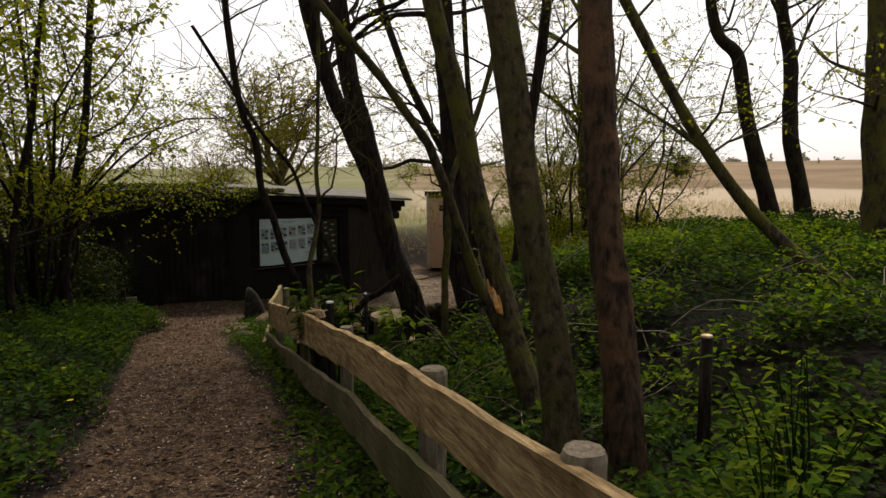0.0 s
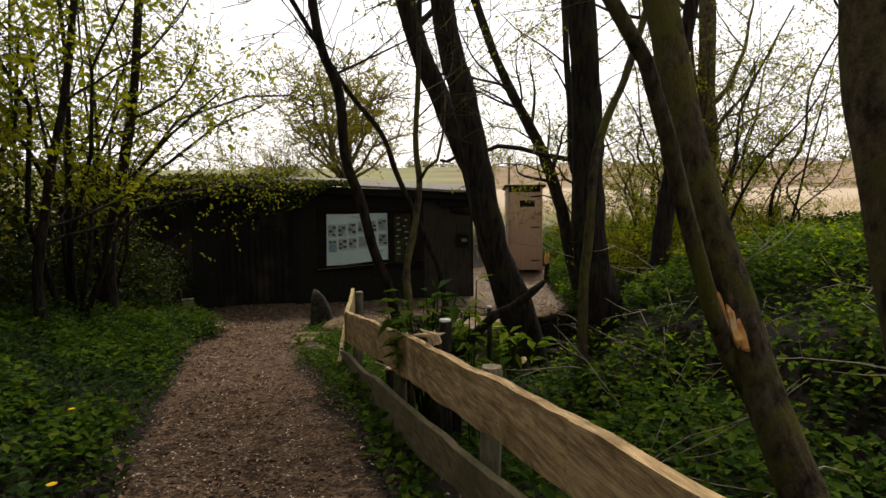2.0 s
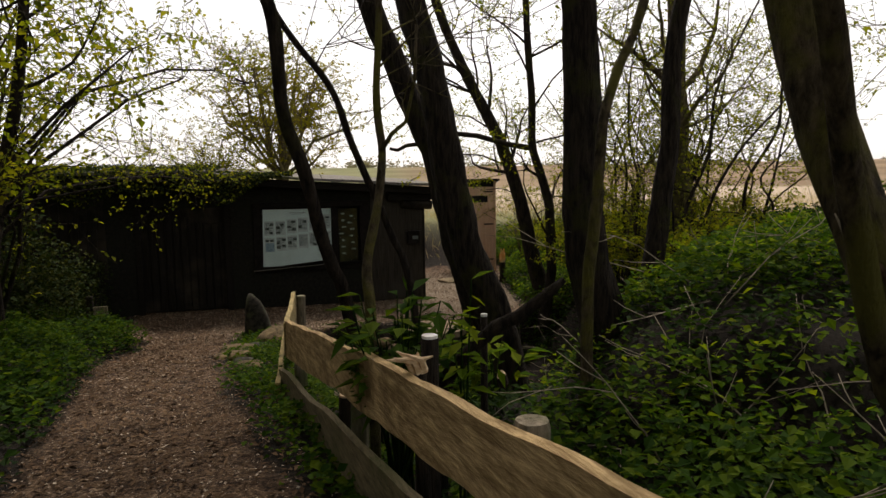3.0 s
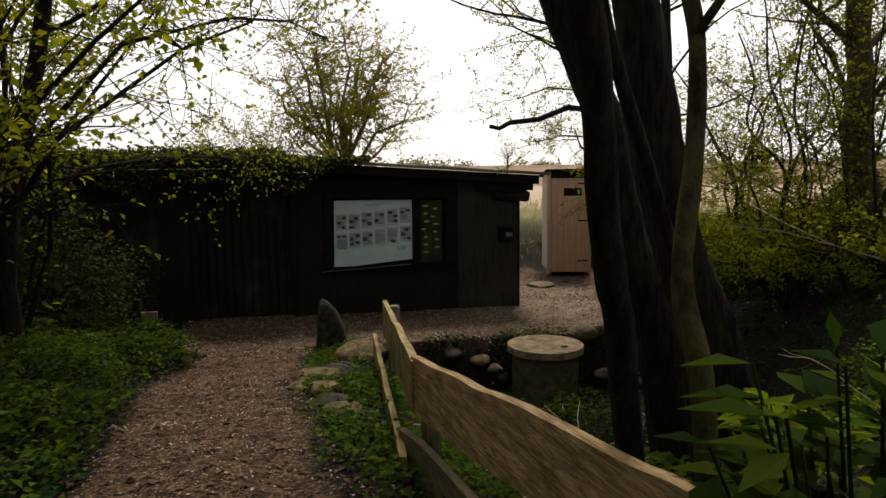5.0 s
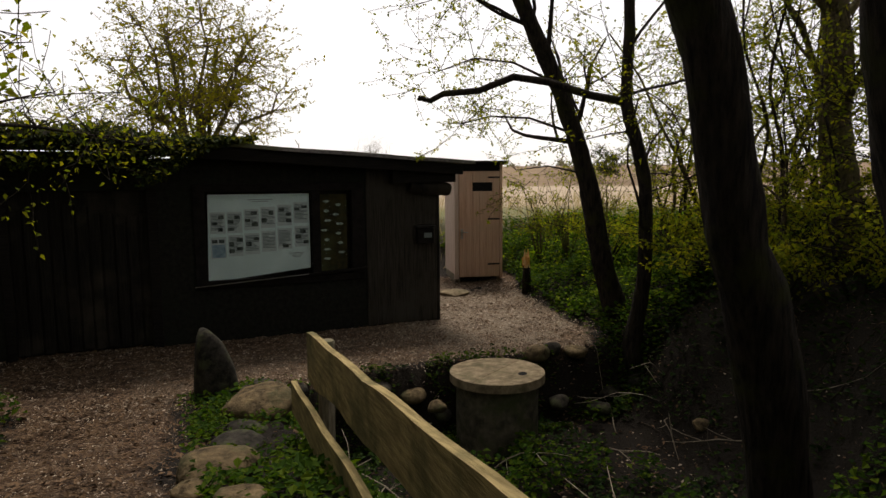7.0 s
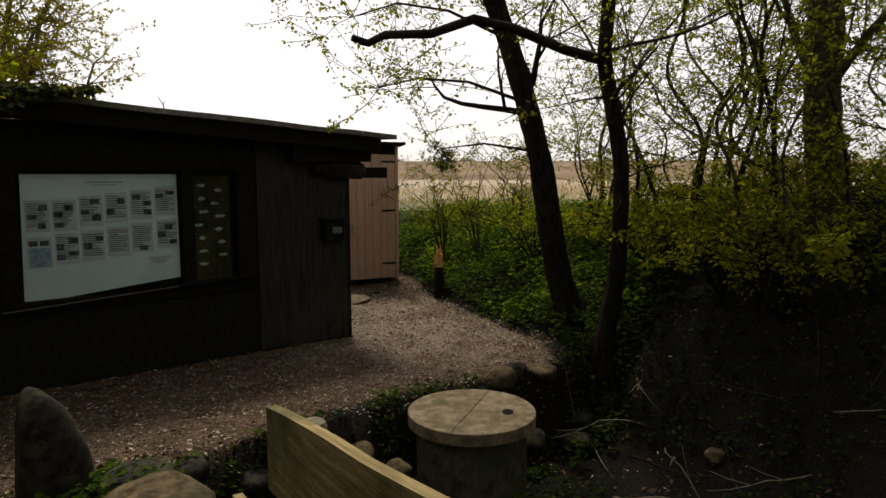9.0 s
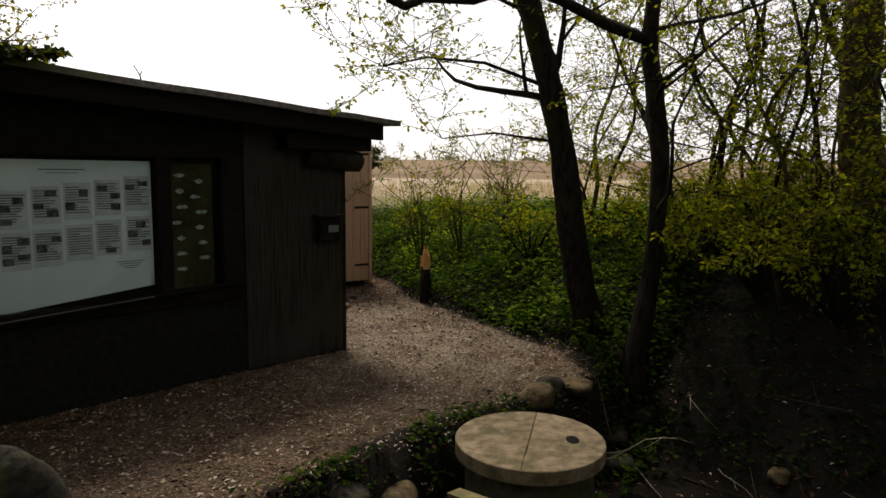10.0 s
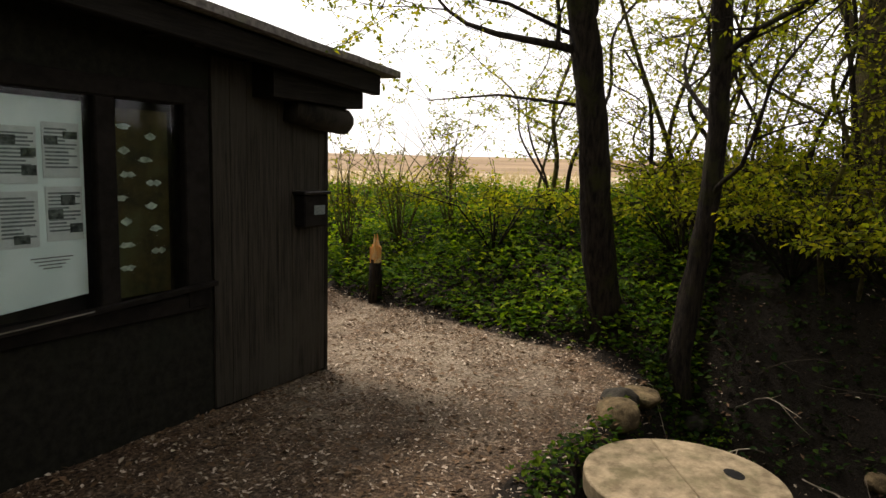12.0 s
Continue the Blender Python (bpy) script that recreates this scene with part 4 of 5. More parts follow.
def build_notices():
    board = thing("notice_board", "pale notice board with two rows of printed sheets behind glass", "notice board", (-0.8, 15.66, 1.37))
    Y = 0.0
    bm = bmesh.new()
    corners = [(-0.70, -0.585), (0.66, -0.46), (0.66, 0.575), (-0.67, 0.58)]
    f = [bm.verts.new((x, Y, z)) for x, z in corners]
    b = [bm.verts.new((x, Y + 0.012, z)) for x, z in corners]
    bm.faces.new(f)
    bm.faces.new(b[::-1])
    for k in range(4):
        bm.faces.new((f[k], b[k], b[(k + 1) % 4], f[(k + 1) % 4]))
    bmesh.ops.recalc_face_normals(bm, faces=bm.faces[:])
    part("backing", bm, PAPERBACK, board)
    rng = random.Random(3)
    head = part("heading", bevel_box((-0.16, Y - 0.004, 0.50), (0.16, Y - 0.002, 0.508), 0.0004), INK, board)
    part("text_line", bevel_box((-0.11, Y - 0.004, 0.475), (0.11, Y - 0.002, 0.481), 0.0004), INK, head)
    for row in range(2):
        for c in range(6):
            sx = -0.655 + c * 0.219 + 0.006 * rng.gauss(0, 1)
            sz = (0.36 if row == 0 else 0.04) + 0.022 * c * (1 if row == 0 else 0.9) + 0.006 * rng.gauss(0, 1) - 0.02
            w, h = 0.196, 0.285
            sheet = part("paper_sheet", bevel_box((sx, Y - 0.005, sz - h), (sx + w, Y - 0.002, sz), 0.0008), PAPER, board)
            m = 0.014
            if (row, c) == (1, 0):
                part("picture", bevel_box((sx + m, Y - 0.008, sz - h + m), (sx + w - m, Y - 0.0055, sz - 0.10), 0.0004), BLUEPRINT, sheet)
            z = sz - 0.03
            photos = {(0, 0): ((0.55, 0.1), (0.1, 0.45), (0.5, 0.75)), (0, 1): ((0.5, 0.12), (0.05, 0.35), (0.05, 0.8)), (0, 2): ((0.45, 0.05), (0.05, 0.45), (0.5, 0.65)), (0, 3): ((0.55, 0.15), (0.05, 0.55)),
                      (0, 4): ((0.1, 0.1), (0.6, 0.35), (0.6, 0.7)), (0, 5): ((0.55, 0.1), (0.05, 0.2)), (1, 0): ((0.08, 0.05), (0.52, 0.05)), (1, 1): ((0.05, 0.3), (0.55, 0.08), (0.05, 0.68), (0.55, 0.58)),
                      (1, 2): ((0.1, 0.4), (0.62, 0.15)), (1, 3): (), (1, 4): ((0.35, 0.82),), (1, 5): ((0.4, 0.1), (0.05, 0.4), (0.62, 0.72))}[(row, c)]
            for u, v in photos:
                pw, ph = w * rng.uniform(0.32, 0.42), h * rng.uniform(0.13, 0.2)
                part("picture", bevel_box((sx + w * u, Y - 0.0095, sz - 0.02 - (h - 0.04) * v - ph), (min(sx + w * u + pw, sx + w - 0.006), Y - 0.0062, sz - 0.02 - (h - 0.04) * v), 0.0004), PHOTO, sheet)
            for k in range(11):
                if (row, c) == (1, 0):
                    break
                tw = w - 2 * m - 0.09 * rng.random() ** 3
                part("text_line", bevel_box((sx + m, Y - 0.0072, z - 0.0085 - 0.003 * rng.random()), (sx + m + tw, Y - 0.0054, z), 0.0003), INK, sheet)
                z -= 0.0195
    for k in range(4):
        part("text_line", bevel_box((0.36 + 0.02 * k, Y - 0.004, -0.245 - 0.018 * k), (0.58 - 0.02 * k, Y - 0.002, -0.239 - 0.018 * k), 0.0004), INK, board)
    poster = thing("poster", "narrow amber poster with rows of pale specimens behind glass", "poster", (0.2, 15.66, 1.37))
    part("sheet", bevel_box((-0.19, 0.0, -0.52), (0.19, 0.006, 0.56), 0.001), AMBER, poster)
    for k in range(13):
        c, r = k % 2, k // 2
        sz = 0.46 - 0.135 * r - 0.05 * c
        sx = -0.10 + 0.18 * c + 0.02 * rng.gauss(0, 1)
        bm = bmesh.new()
        bmesh.ops.create_circle(bm, cap_ends=True, segments=10, radius=1.0)
        for v in bm.verts:
            a = v.co.copy()
            v.co = Vector((sx + a.x * 0.045 * (1 + 0.3 * math.sin(7 * a.y + k)), -0.003, sz + a.y * 0.017 * (1 + 0.5 * math.sin(5 * a.x + k))))
        part("specimen", bm, SPECIMEN, poster)


build_notices()


def build_roof_stick():
    ob = thing("stick", "thin bare stick standing up from the roof edge", "stick", (-0.33, 15.25, roof_z(-0.33) + 0.06))
    m = Mesh()
    m.tube([(0, 0, -0.02), (-0.01, 0, 0.04), (-0.05, 0.01, 0.11)], [0.006, 0.005, 0.003], 5)
    m.tube([(-0.01, 0, 0.04), (0.01, 0.01, 0.075)], [0.004, 0.002], 4)
    part("twig", m, TWIG, ob)


build_roof_stick()


# ---- cabin ----
def build_cabin():
    cab = thing("toilet_cabin", "narrow upright cabin of bare larch boards, door shut", "cabin", (3.43, 18.63, 0.06), turn=-12.8)
    W, D, H = 0.96, 1.15, 2.36
    body = Mesh()
    body.box((0.02, 0.03, 0.12), (W - 0.02, D, H - 0.06))
    part("body", body, CABIN, cab)
    for i in range(8):
        y = 0.03 + i * 0.14
        part("board", bevel_box((-0.004, y, 0.10), (0.017, y + 0.134, H + 0.02 * i * 0.3 - 0.07), 0.004), CABIN_PALE, cab)
    part("corner_post", bevel_box((-0.03, -0.03, 0.02), (0.055, 0.028, H), 0.006), CABIN_PALE, cab)
    part("corner_post", bevel_box((W - 0.045, -0.012, 0.02), (W + 0.015, 0.028, H), 0.006), CABIN, cab)
    door = part("door", bevel_box((0.07, -0.004, 0.06), (W - 0.055, 0.020, H - 0.16), 0.004), CABIN, cab, "plank door with a small dark window")
    n = 6
    w = (W - 0.125) / n
    for i in range(n):
        x = 0.07 + i * w
        if i in (2, 3, 4):
            part("plank", bevel_box((x, -0.024, 0.06), (x + w - 0.004, -0.0045, 1.80), 0.004), CABIN, door)
            part("plank", bevel_box((x, -0.024, 1.98), (x + w - 0.004, -0.0045, H - 0.16), 0.004), CABIN, door)
        else:
            part("plank", bevel_box((x, -0.024, 0.06), (x + w - 0.004, -0.0045, H - 0.16), 0.004), CABIN, door)
    part("door_window", bevel_box((0.07 + 2 * w, -0.016, 1.80), (0.07 + 5 * w - 0.004, -0.0048, 1.98), 0.003), DARKVOID, door, "small dark window")
    handle = Mesh()
    handle.tube([(0.12, -0.024, 0.98), (0.12, -0.075, 0.98), (0.24, -0.08, 0.975)], [0.011, 0.011, 0.009], 8)
    part("handle", handle, STEEL, door, "steel lever handle", smooth=True)
    part("lock_plate", bevel_box((0.095, -0.029, 0.84), (0.145, -0.0245, 1.04), 0.003), STEEL, door)
    for z in (0.30, 1.22, 2.06):
        part("hinge", bevel_box((W - 0.30, -0.031, z), (W - 0.05, -0.0245, z + 0.035), 0.002), IRON, door)
    part("lintel", bevel_box((0.056, -0.02, H - 0.155), (W - 0.046, 0.026, H - 0.01), 0.005), DARKVOID, cab)
    roof = bmesh.new()
    bmesh.ops.create_cube(roof, size=1.0)
    for v in roof.verts:
        v.co = Vector((-0.07 if v.co.x < 0 else W + 0.10, -0.16 if v.co.y < 0 else D + 0.12, (H + 0.005 if v.co.z < 0 else H + 0.05) - (0.14 if v.co.y > 0 else 0.0) * 1.0))
    bmesh.ops.bevel(roof, geom=roof.edges[:], offset=0.006, segments=1, affect="EDGES")
    part("roof", roof, ROOFEDGE, cab, "thin dark sloping roof")
    for x in (0.0, W - 0.1):
        part("foot", bevel_box((x, 0.05, -0.1), (x + 0.1, D - 0.05, 0.115), 0.01), POST, cab)


build_cabin()


# ---- fence ----
def build_fence():
    fence = thing("plank_fence", "rough two-rail fence of weathered live-edged oak boards", "fence", gz(-1.0, 4.0))
    o = Vector(fence.matrix_world.translation)
    sub = lambda p: Vector(p) - o
    joint = (-1.30, 7.62, 1.412)
    part("rail", plank_bm(sub((-0.565, 0.05, 2.325)), sub((-0.77, 2.76, 2.043)), 0.20, 0.228, 0.045, 3, 0.018), PLANK, fence, "pale weathered top board")
    part("rail", plank_bm(sub((-0.758, 2.72, 2.047)), sub((-0.995, 4.9, 1.788)), 0.235, 0.26, 0.045, 2, 0.02, 22), PLANK, fence, "pale weathered top board")
    part("rail", plank_bm(sub((-0.982, 4.85, 1.793)), sub(joint), 0.26, 0.305, 0.045, 1, 0.02, 22), PLANK, fence, "pale weathered top board")
    part("rail", plank_bm(sub((-1.31, 7.55, 1.405)), sub((-1.10, 11.16, 1.05)), 0.27, 0.34, 0.045, 5, 0.02, 18), PLANK_FAR, fence, "yellowed top board")
    part("rail", plank_bm(sub((-0.69, 0.3, 2.06)), sub((-0.875, 3.3, 1.62)), 0.20, 0.22, 0.04, 7, 0.03, 18), PLANK_SHADED, fence, "mossy lower board with shade darkened into its colour")
    part("rail", plank_bm(sub((-0.870, 3.22, 1.63)), sub((-1.36, 7.75, 0.975)), 0.21, 0.25, 0.04, 8, 0.03, 24), PLANK_SHADED, fence, "mossy lower board with shade darkened into its colour")
    part("rail", plank_bm(sub((-1.40, 7.4, 0.96)), sub((-1.20, 11.3, 0.66)), 0.22, 0.24, 0.04, 9, 0.03, 18), PLANK_FAR, fence, "yellowed lower board")
    for i, (x, y, top, r) in enumerate(((-0.55, 0.55, 2.30, 0.062), (-0.62, 1.87, 2.14, 0.065), (-0.80, 3.68, 1.94, 0.05), (-0.99, 5.6, 1.60, 0.05), (-1.20, 7.72, 1.30, 0.055), (-1.03, 10.98, 1.02, 0.06))):
        m = Mesh()
        z0 = ground(x, y) - 0.3
        m.tube([sub((x, y, z0)), sub((x, y + 0.01, (z0 + top) / 2)), sub((x + 0.01, y, top - 0.02)), sub((x + 0.01, y, top))], [r * 1.05, r, r, r * 0.9], 10, i * 3.1, 0.15)
        part("post", m, POST, fence, "grey round fence post", smooth=False)


build_fence()


# ---- well, slab, stumps and logs ----
def build_well():
    cx, cy = 1.255, 12.72
    well = thing("concrete_well", "round concrete well ring with a cracked lid", "well", (cx, cy, -0.85))
    ring = Mesh()
    ring.tube([(0, 0, -0.2), (0, 0, 0.1), (0, 0, 0.45), (0, 0, 0.80)], [0.45, 0.45, 0.45, 0.45], 40, 2, 0.01)
    part("ring", ring, WELLRING, well, "dark mossy concrete ring", smooth=False)
    for half in range(2):
        bm = bmesh.new()
        top = []
        a0 = math.radians(32) + math.pi * half
        n = 22
        pts = [(0.52 * math.cos(a0 + math.pi * k / n), 0.52 * math.sin(a0 + math.pi * k / n)) for k in range(n + 1)]
        m = 10
        for k in range(1, m):
            s = -0.52 + 1.04 * k / m
            wob = 0.02 * noise.noise(Vector((s * 9, 1, 0)))
            g = 0.0025
            sx, sy = math.cos(a0), math.sin(a0)
            nx, ny = -sy, sx
            if half:
                pts.append((sx * s + nx * (g - wob), sy * s + ny * (g - wob)))
            else:
                pts.append((sx * s + nx * g, sy * s + ny * g))
        vs = [bm.verts.new((x, y, 0.80)) for x, y in pts]
        face = bm.faces.new(vs)
        up = bmesh.ops.extrude_face_region(bm, geom=[face])
        for v in up["geom"]:
            if isinstance(v, bmesh.types.BMVert):
                v.co.z = 0.895
        bmesh.ops.recalc_face_normals(bm, faces=bm.faces[:])
        rim = [e for e in bm.edges if min(v.co.z for v in e.verts) > 0.89]
        bmesh.ops.bevel(bm, geom=rim, offset=0.006, segments=1, affect="EDGES")
        part("lid_half", bm, CONCRETE, well, "sand-coloured cracked lid")
    hole = bmesh.new()
    bmesh.ops.create_circle(hole, cap_ends=True, segments=16, radius=1.0)
    for v in hole.verts:
        v.co = Vector((0.19 + v.co.x * 0.05 - v.co.y * 0.03, -0.225 + v.co.x * 0.045 + v.co.y * 0.035, 0.8985 + 0.0004 * v.co.x))
    part("lifting_hole", hole, DARKVOID, well, "dark finger hole with dead leaves")


build_well()


def stump(name, label, x, y, top, r, seed, bark, cut, tilt=(0, 0), base=None):
    b = ground(x, y) - 0.15 if base is None else base
    ob = thing(name, label, "stump", (x, y, b), "cut stumps")
    m = Mesh()
    h = top - b
    m.tube([(0, 0, 0), (tilt[0] * 0.3, tilt[1] * 0.3, h * 0.4), (tilt[0] * 0.9, tilt[1] * 0.9, h - 0.012)], [r * 1.25, r * 1.02, r], 14, seed, 0.18)
    part("bark", m, bark, ob, smooth=True)
    c = Mesh()
    c.tube([(tilt[0] * 0.9, tilt[1] * 0.9, h - 0.014), (tilt[0], tilt[1], h)], [r * 0.93, r * 0.91], 14, seed, 0.12)
    part("cut_face", c, cut, ob)
    return ob


def build_stumps():
    stump("stump", "sawn stump with a bright white cut", -0.812, 4.705, 1.931, 0.036, 2, BARK_DARK, CUT_WHITE)
    stump("stump", "thin sawn stump with a white cut", -0.45, 5.08, 1.92, 0.017, 4, BARK_DARK, CUT_WHITE)
    stump("stump", "sawn post-like stump in the undergrowth", 1.08, 2.23, 2.08, 0.035, 6, BARK_DARK, CUT)
    stump("stump", "low sawn stump hidden by leaves", -1.0, 6.1, 1.25, 0.05, 7, BARK_DARK, CUT)
    # splintered stump with orange heartwood on the bank
    x, y = 3.9, 16.63
    ob = thing("splintered_stump", "broken stump with bright orange splintered heartwood", "stump", (x, y, ground(x, y) - 0.1))
    h = 0.80 - (ground(x, y) - 0.1)
    m = Mesh()
    m.tube([(0, 0, 0), (0.01, 0, h * 0.5), (0, 0, h - 0.22)], [0.08, 0.07, 0.065], 12, 5, 0.2)
    part("bark", m, BARK_DARK, ob, smooth=True)
    for k in range(7):
        a = k * 0.9
        m = Mesh()
        m.tube([(0.035 * math.cos(a), 0.035 * math.sin(a), h - 0.26), (0.045 * math.cos(a), 0.04 * math.sin(a), h - 0.08 - 0.05 * (k % 3)), (0.035 * math.cos(a), 0.03 * math.sin(a), h + 0.07 - 0.06 * (k % 4))], [0.036, 0.03, 0.004], 5, k)
        part("splinter", m, SPLIT, ob, "orange splintered wood")
    stump("stump", "slanting cut branch stub at the foot of a leaning trunk", 0.62, 7.42, ground(0.62, 7.42) + 0.32, 0.05, 8, BARK_DARK, CUT, (-0.16, -0.05))
    # broken wood on the fence top, beside the white stump
    ob = thing("broken_branch", "snapped branch end with pale torn wood", "branch", gz(-0.88, 4.54))
    o = Vector(ob.matrix_world.translation)
    m = Mesh()
    m.tube([Vector(p) - o for p in ((-0.88, 4.54, 1.05), (-0.89, 4.53, 1.5), (-0.90, 4.52, 1.86))], [0.035, 0.03, 0.028], 8, 3, 0.2)
    part("stem", m, BARK_DARK, ob, smooth=True)
    for k in range(6):
        a = k * 1.1
        m = Mesh()
        m.tube([Vector(p) - o for p in ((-0.90 + 0.02 * math.cos(a), 4.52 + 0.02 * math.sin(a), 1.84), (-0.92 + 0.03 * math.cos(a), 4.51 + 0.02 * math.sin(a), 1.89), (-0.91 - 0.02 * k + 0.06 * math.cos(a), 4.5 + 0.03 * math.sin(a), 1.90 + 0.012 * (k % 3)))], [0.018, 0.014, 0.003], 5, k)
        part("splinter", m, CUT, ob, "pale torn wood")
    # fallen mossy log propped in the undergrowth
    ob = thing("fallen_log", "mossy fallen bough propped in the undergrowth", "log", gz(-0.3, 4.95))
    o = Vector(ob.matrix_world.translation)
    m = Mesh()
    m.tube([Vector(p) - o for p in ((-0.66, 4.99, 1.66), (-0.56, 4.95, 1.78), (-0.46, 4.89, 1.90), (-0.36, 4.85, 1.95), (-0.25, 4.78, 2.06), (-0.19, 4.75, 2.12))], [0.034, 0.034, 0.031, 0.03, 0.026, 0.014], 10, 9, 0.4)
    m.tube([Vector(p) - o for p in ((-0.70, 5.02, 0.95), (-0.69, 5.01, 1.3), (-0.66, 4.99, 1.67))], [0.036, 0.036, 0.034], 8, 2, 0.2)
    part("bough", m, BARK_DARK, ob, smooth=True)
    # torn scar on the leaning tree: ragged strips of bark and bare wood
    ob = thing("torn_scar", "long torn strip of bare orange wood on a trunk", "scar", (0.32, 3.64, 2.12))
    grain, face, side = Vector((-0.12, 0.32, 0.94)), Vector((-0.57, -0.8, 0.2)), Vector((0.82, -0.57, 0.0))
    for k, (off, lo, hi, wide, mat) in enumerate(((0.0, -0.17, 0.07, 0.028, SPLIT), (0.03, -0.20, 0.02, 0.018, SPLIT), (-0.025, -0.10, 0.13, 0.016, SPLIT), (-0.045, -0.02, 0.34, 0.013, POST), (-0.02, 0.08, 0.30, 0.010, BARK_DARK), (0.02, 0.0, 0.22, 0.014, BARK_PEEL), (-0.055, -0.22, 0.0, 0.010, BARK_DARK))):
        m = Mesh()
        strip = [face * (0.078 + 0.012 * (j % 2) - 0.02 * (j in (0, 4))) + side * (off + 0.008 * noise.noise(Vector((k, j * 1.7, 0)))) + grain * (lo + (hi - lo) * j / 4) for j in range(5)]
        m.tube(strip, [0.003, wide, wide * 0.9, wide * 0.6, 0.002], 6, k, 0.5)
        part("splinter", m, mat, ob)
    # slab and rubble by the cabin
    slab = thing("stone_slab", "flat round stepping slab by the cabin", "slab", (2.85, 17.45, ground(2.85, 17.45) + 0.02))
    bm = stone_bm(0.3, 4, 0.22, 3, True)
    part("slab", bm, CONCRETE, slab, smooth=True)
    # sign on a short post at the hedge
    s = thing("small_sign", "short dark post with a small pale sign board", "sign", gz(-4.25, 13.9))
    part("post", bevel_box((-0.05, -0.05, -0.2), (0.05, 0.05, 0.55), 0.01), BARK_DARK, s)
    part("board", bevel_box((0.055, -0.055, 0.24), (0.27, -0.03, 0.38), 0.004), POST, s, "pale blank board")


build_stumps()


def build_stones():
    # x, y, radius, squash, material, height above the ground of its middle
    spots = [(-1.30, 12.3, 0.36, 0.42, 0, 0.08), (-1.22, 12.95, 0.30, 0.55, 1, 0.02), (-1.82, 10.4, 0.25, 0.5, 0, 0.03), (-1.62, 11.1, 0.26, 0.45, 1, 0.0), (-1.95, 10.05, 0.17, 0.5, 0, 0.0),
             (-1.78, 9.6, 0.2, 0.55, 0, 0.03), (-1.72, 9.2, 0.18, 0.5, 1, 0.02), (-1.66, 8.75, 0.2, 0.5, 0, 0.02), (-1.52, 11.75, 0.24, 0.5, 1, -0.02), (-0.9, 12.2, 0.2, 0.6, 1, 0.1),
             (-0.85, 13.25, 0.18, 0.6, 1, -0.05), (-0.4, 13.2, 0.2, 0.6, 1, -0.08), (0.05, 13.22, 0.19, 0.65, 1, -0.06), (0.45, 13.2, 0.2, 0.6, 0, -0.08), (0.78, 13.12, 0.15, 0.7, 1, -0.04),
             (0.55, 12.75, 0.14, 0.7, 0, 0.5), (2.09, 13.3, 0.24, 0.6, 0, -0.03), (2.35, 13.36, 0.19, 0.65, 1, -0.02), (2.65, 13.26, 0.22, 0.5, 0, -0.02), (3.05, 13.1, 0.2, 0.6, 1, -0.05),
             (1.75, 13.0, 0.14, 0.7, 1, 0.3), (2.2, 12.95, 0.18, 0.7, 1, 0.25), (2.75, 12.9, 0.2, 0.6, 1, 0.1), (3.4, 13.0, 0.17, 0.7, 1, 0.0), (3.2, 11.7, 0.12, 0.8, 0, 0.02), (-0.3, 9.3, 0.26, 0.5, 0, 0.1),
             (3.55, 17.85, 0.12, 0.5, 1, 0.0), (3.35, 17.7, 0.07, 0.6, 1, 0.0)]
    for i, (x, y, r, sq, k, dz) in enumerate(spots):
        r *= 1.0 if i in (0, 2) else 0.78
        dz -= 0.02
        ob = thing("field_stone", "rounded tan fieldstone edging the ground" if k == 0 else "dark grey mossy fieldstone", "stone", (x, y, ground(x, y) + dz + r * sq * 0.35), "edging stones", turn=i * 47)
        part("stone", stone_bm(r, i * 1.7, sq, 3, i in (0, 2, 3, 5)), STONE_A if k == 0 else STONE_B, ob, smooth=True)
    # an upright slab, its pointed top at one side and a sloping shoulder
    bx, by = -1.60, 13.22
    rock = thing("standing_stone", "upright pointed dark boulder with a pale worn top", "boulder", (bx, by, ground(bx, by)))
    bm = stone_bm(1.0, 2.9, 1.0, 4)
    for v in bm.verts:
        c = v.co
        u = math.copysign(abs(c.x) ** 0.6, c.x)
        t = 0.5 + 0.5 * math.copysign(abs(c.z) ** 0.75, c.z)
        top = 0.78 - 0.27 * max(0.0, 0.6 * u + 0.45)
        v.co = Vector((u * (0.27 - 0.10 * t) - 0.04 * t, math.copysign(abs(c.y) ** 0.7, c.y) * (0.22 - 0.09 * t), -0.15 + t * (top + 0.15)))
    part("boulder", bm, STONE_B, rock, smooth=True)


build_stones()


# ---- undergrowth ----
def scatter(name, label, category, material, count, region, size, seed, height=0.1, upright=0.35, stems=None, keep=None, aspect=0.7):
    """Loose leaves over a stretch of ground, as one mesh of stuff."""
    rng = random.Random(seed)
    m = Mesh()
    made = tries = 0
    while made < count and tries < count * 8:
        tries += 1
        x, y = rng.uniform(region[0], region[1]), rng.uniform(region[2], region[3])
        if pfast(x, y) > 0.12 + 0.5 * rng.random() ** 2:
            continue
        clump = noise.noise(Vector((x * 0.9, y * 0.9, seed))) + 0.5 * noise.noise(Vector((x * 3, y * 3, seed)))
        if keep and not keep(x, y, rng, clump):
            continue
        z = gfast(x, y)
        h = height * max(0.15, 0.6 + clump * 0.9) * rng.random() ** 0.7
        a = rng.uniform(0, 2 * math.pi)
        d = Vector((math.cos(a), math.sin(a), rng.gauss(0.1, upright))).normalized()
        u = Vector((rng.gauss(0, 0.35), rng.gauss(0, 0.35), 1)).normalized()
        s = size * rng.uniform(0.5, 1.4)
        m.leaf((x, y, z + h), d, u, s, s * aspect)
        made += 1
    ob = new(name, m.data(name, material))
    return tagged(ob, label, category, kind="stuff")


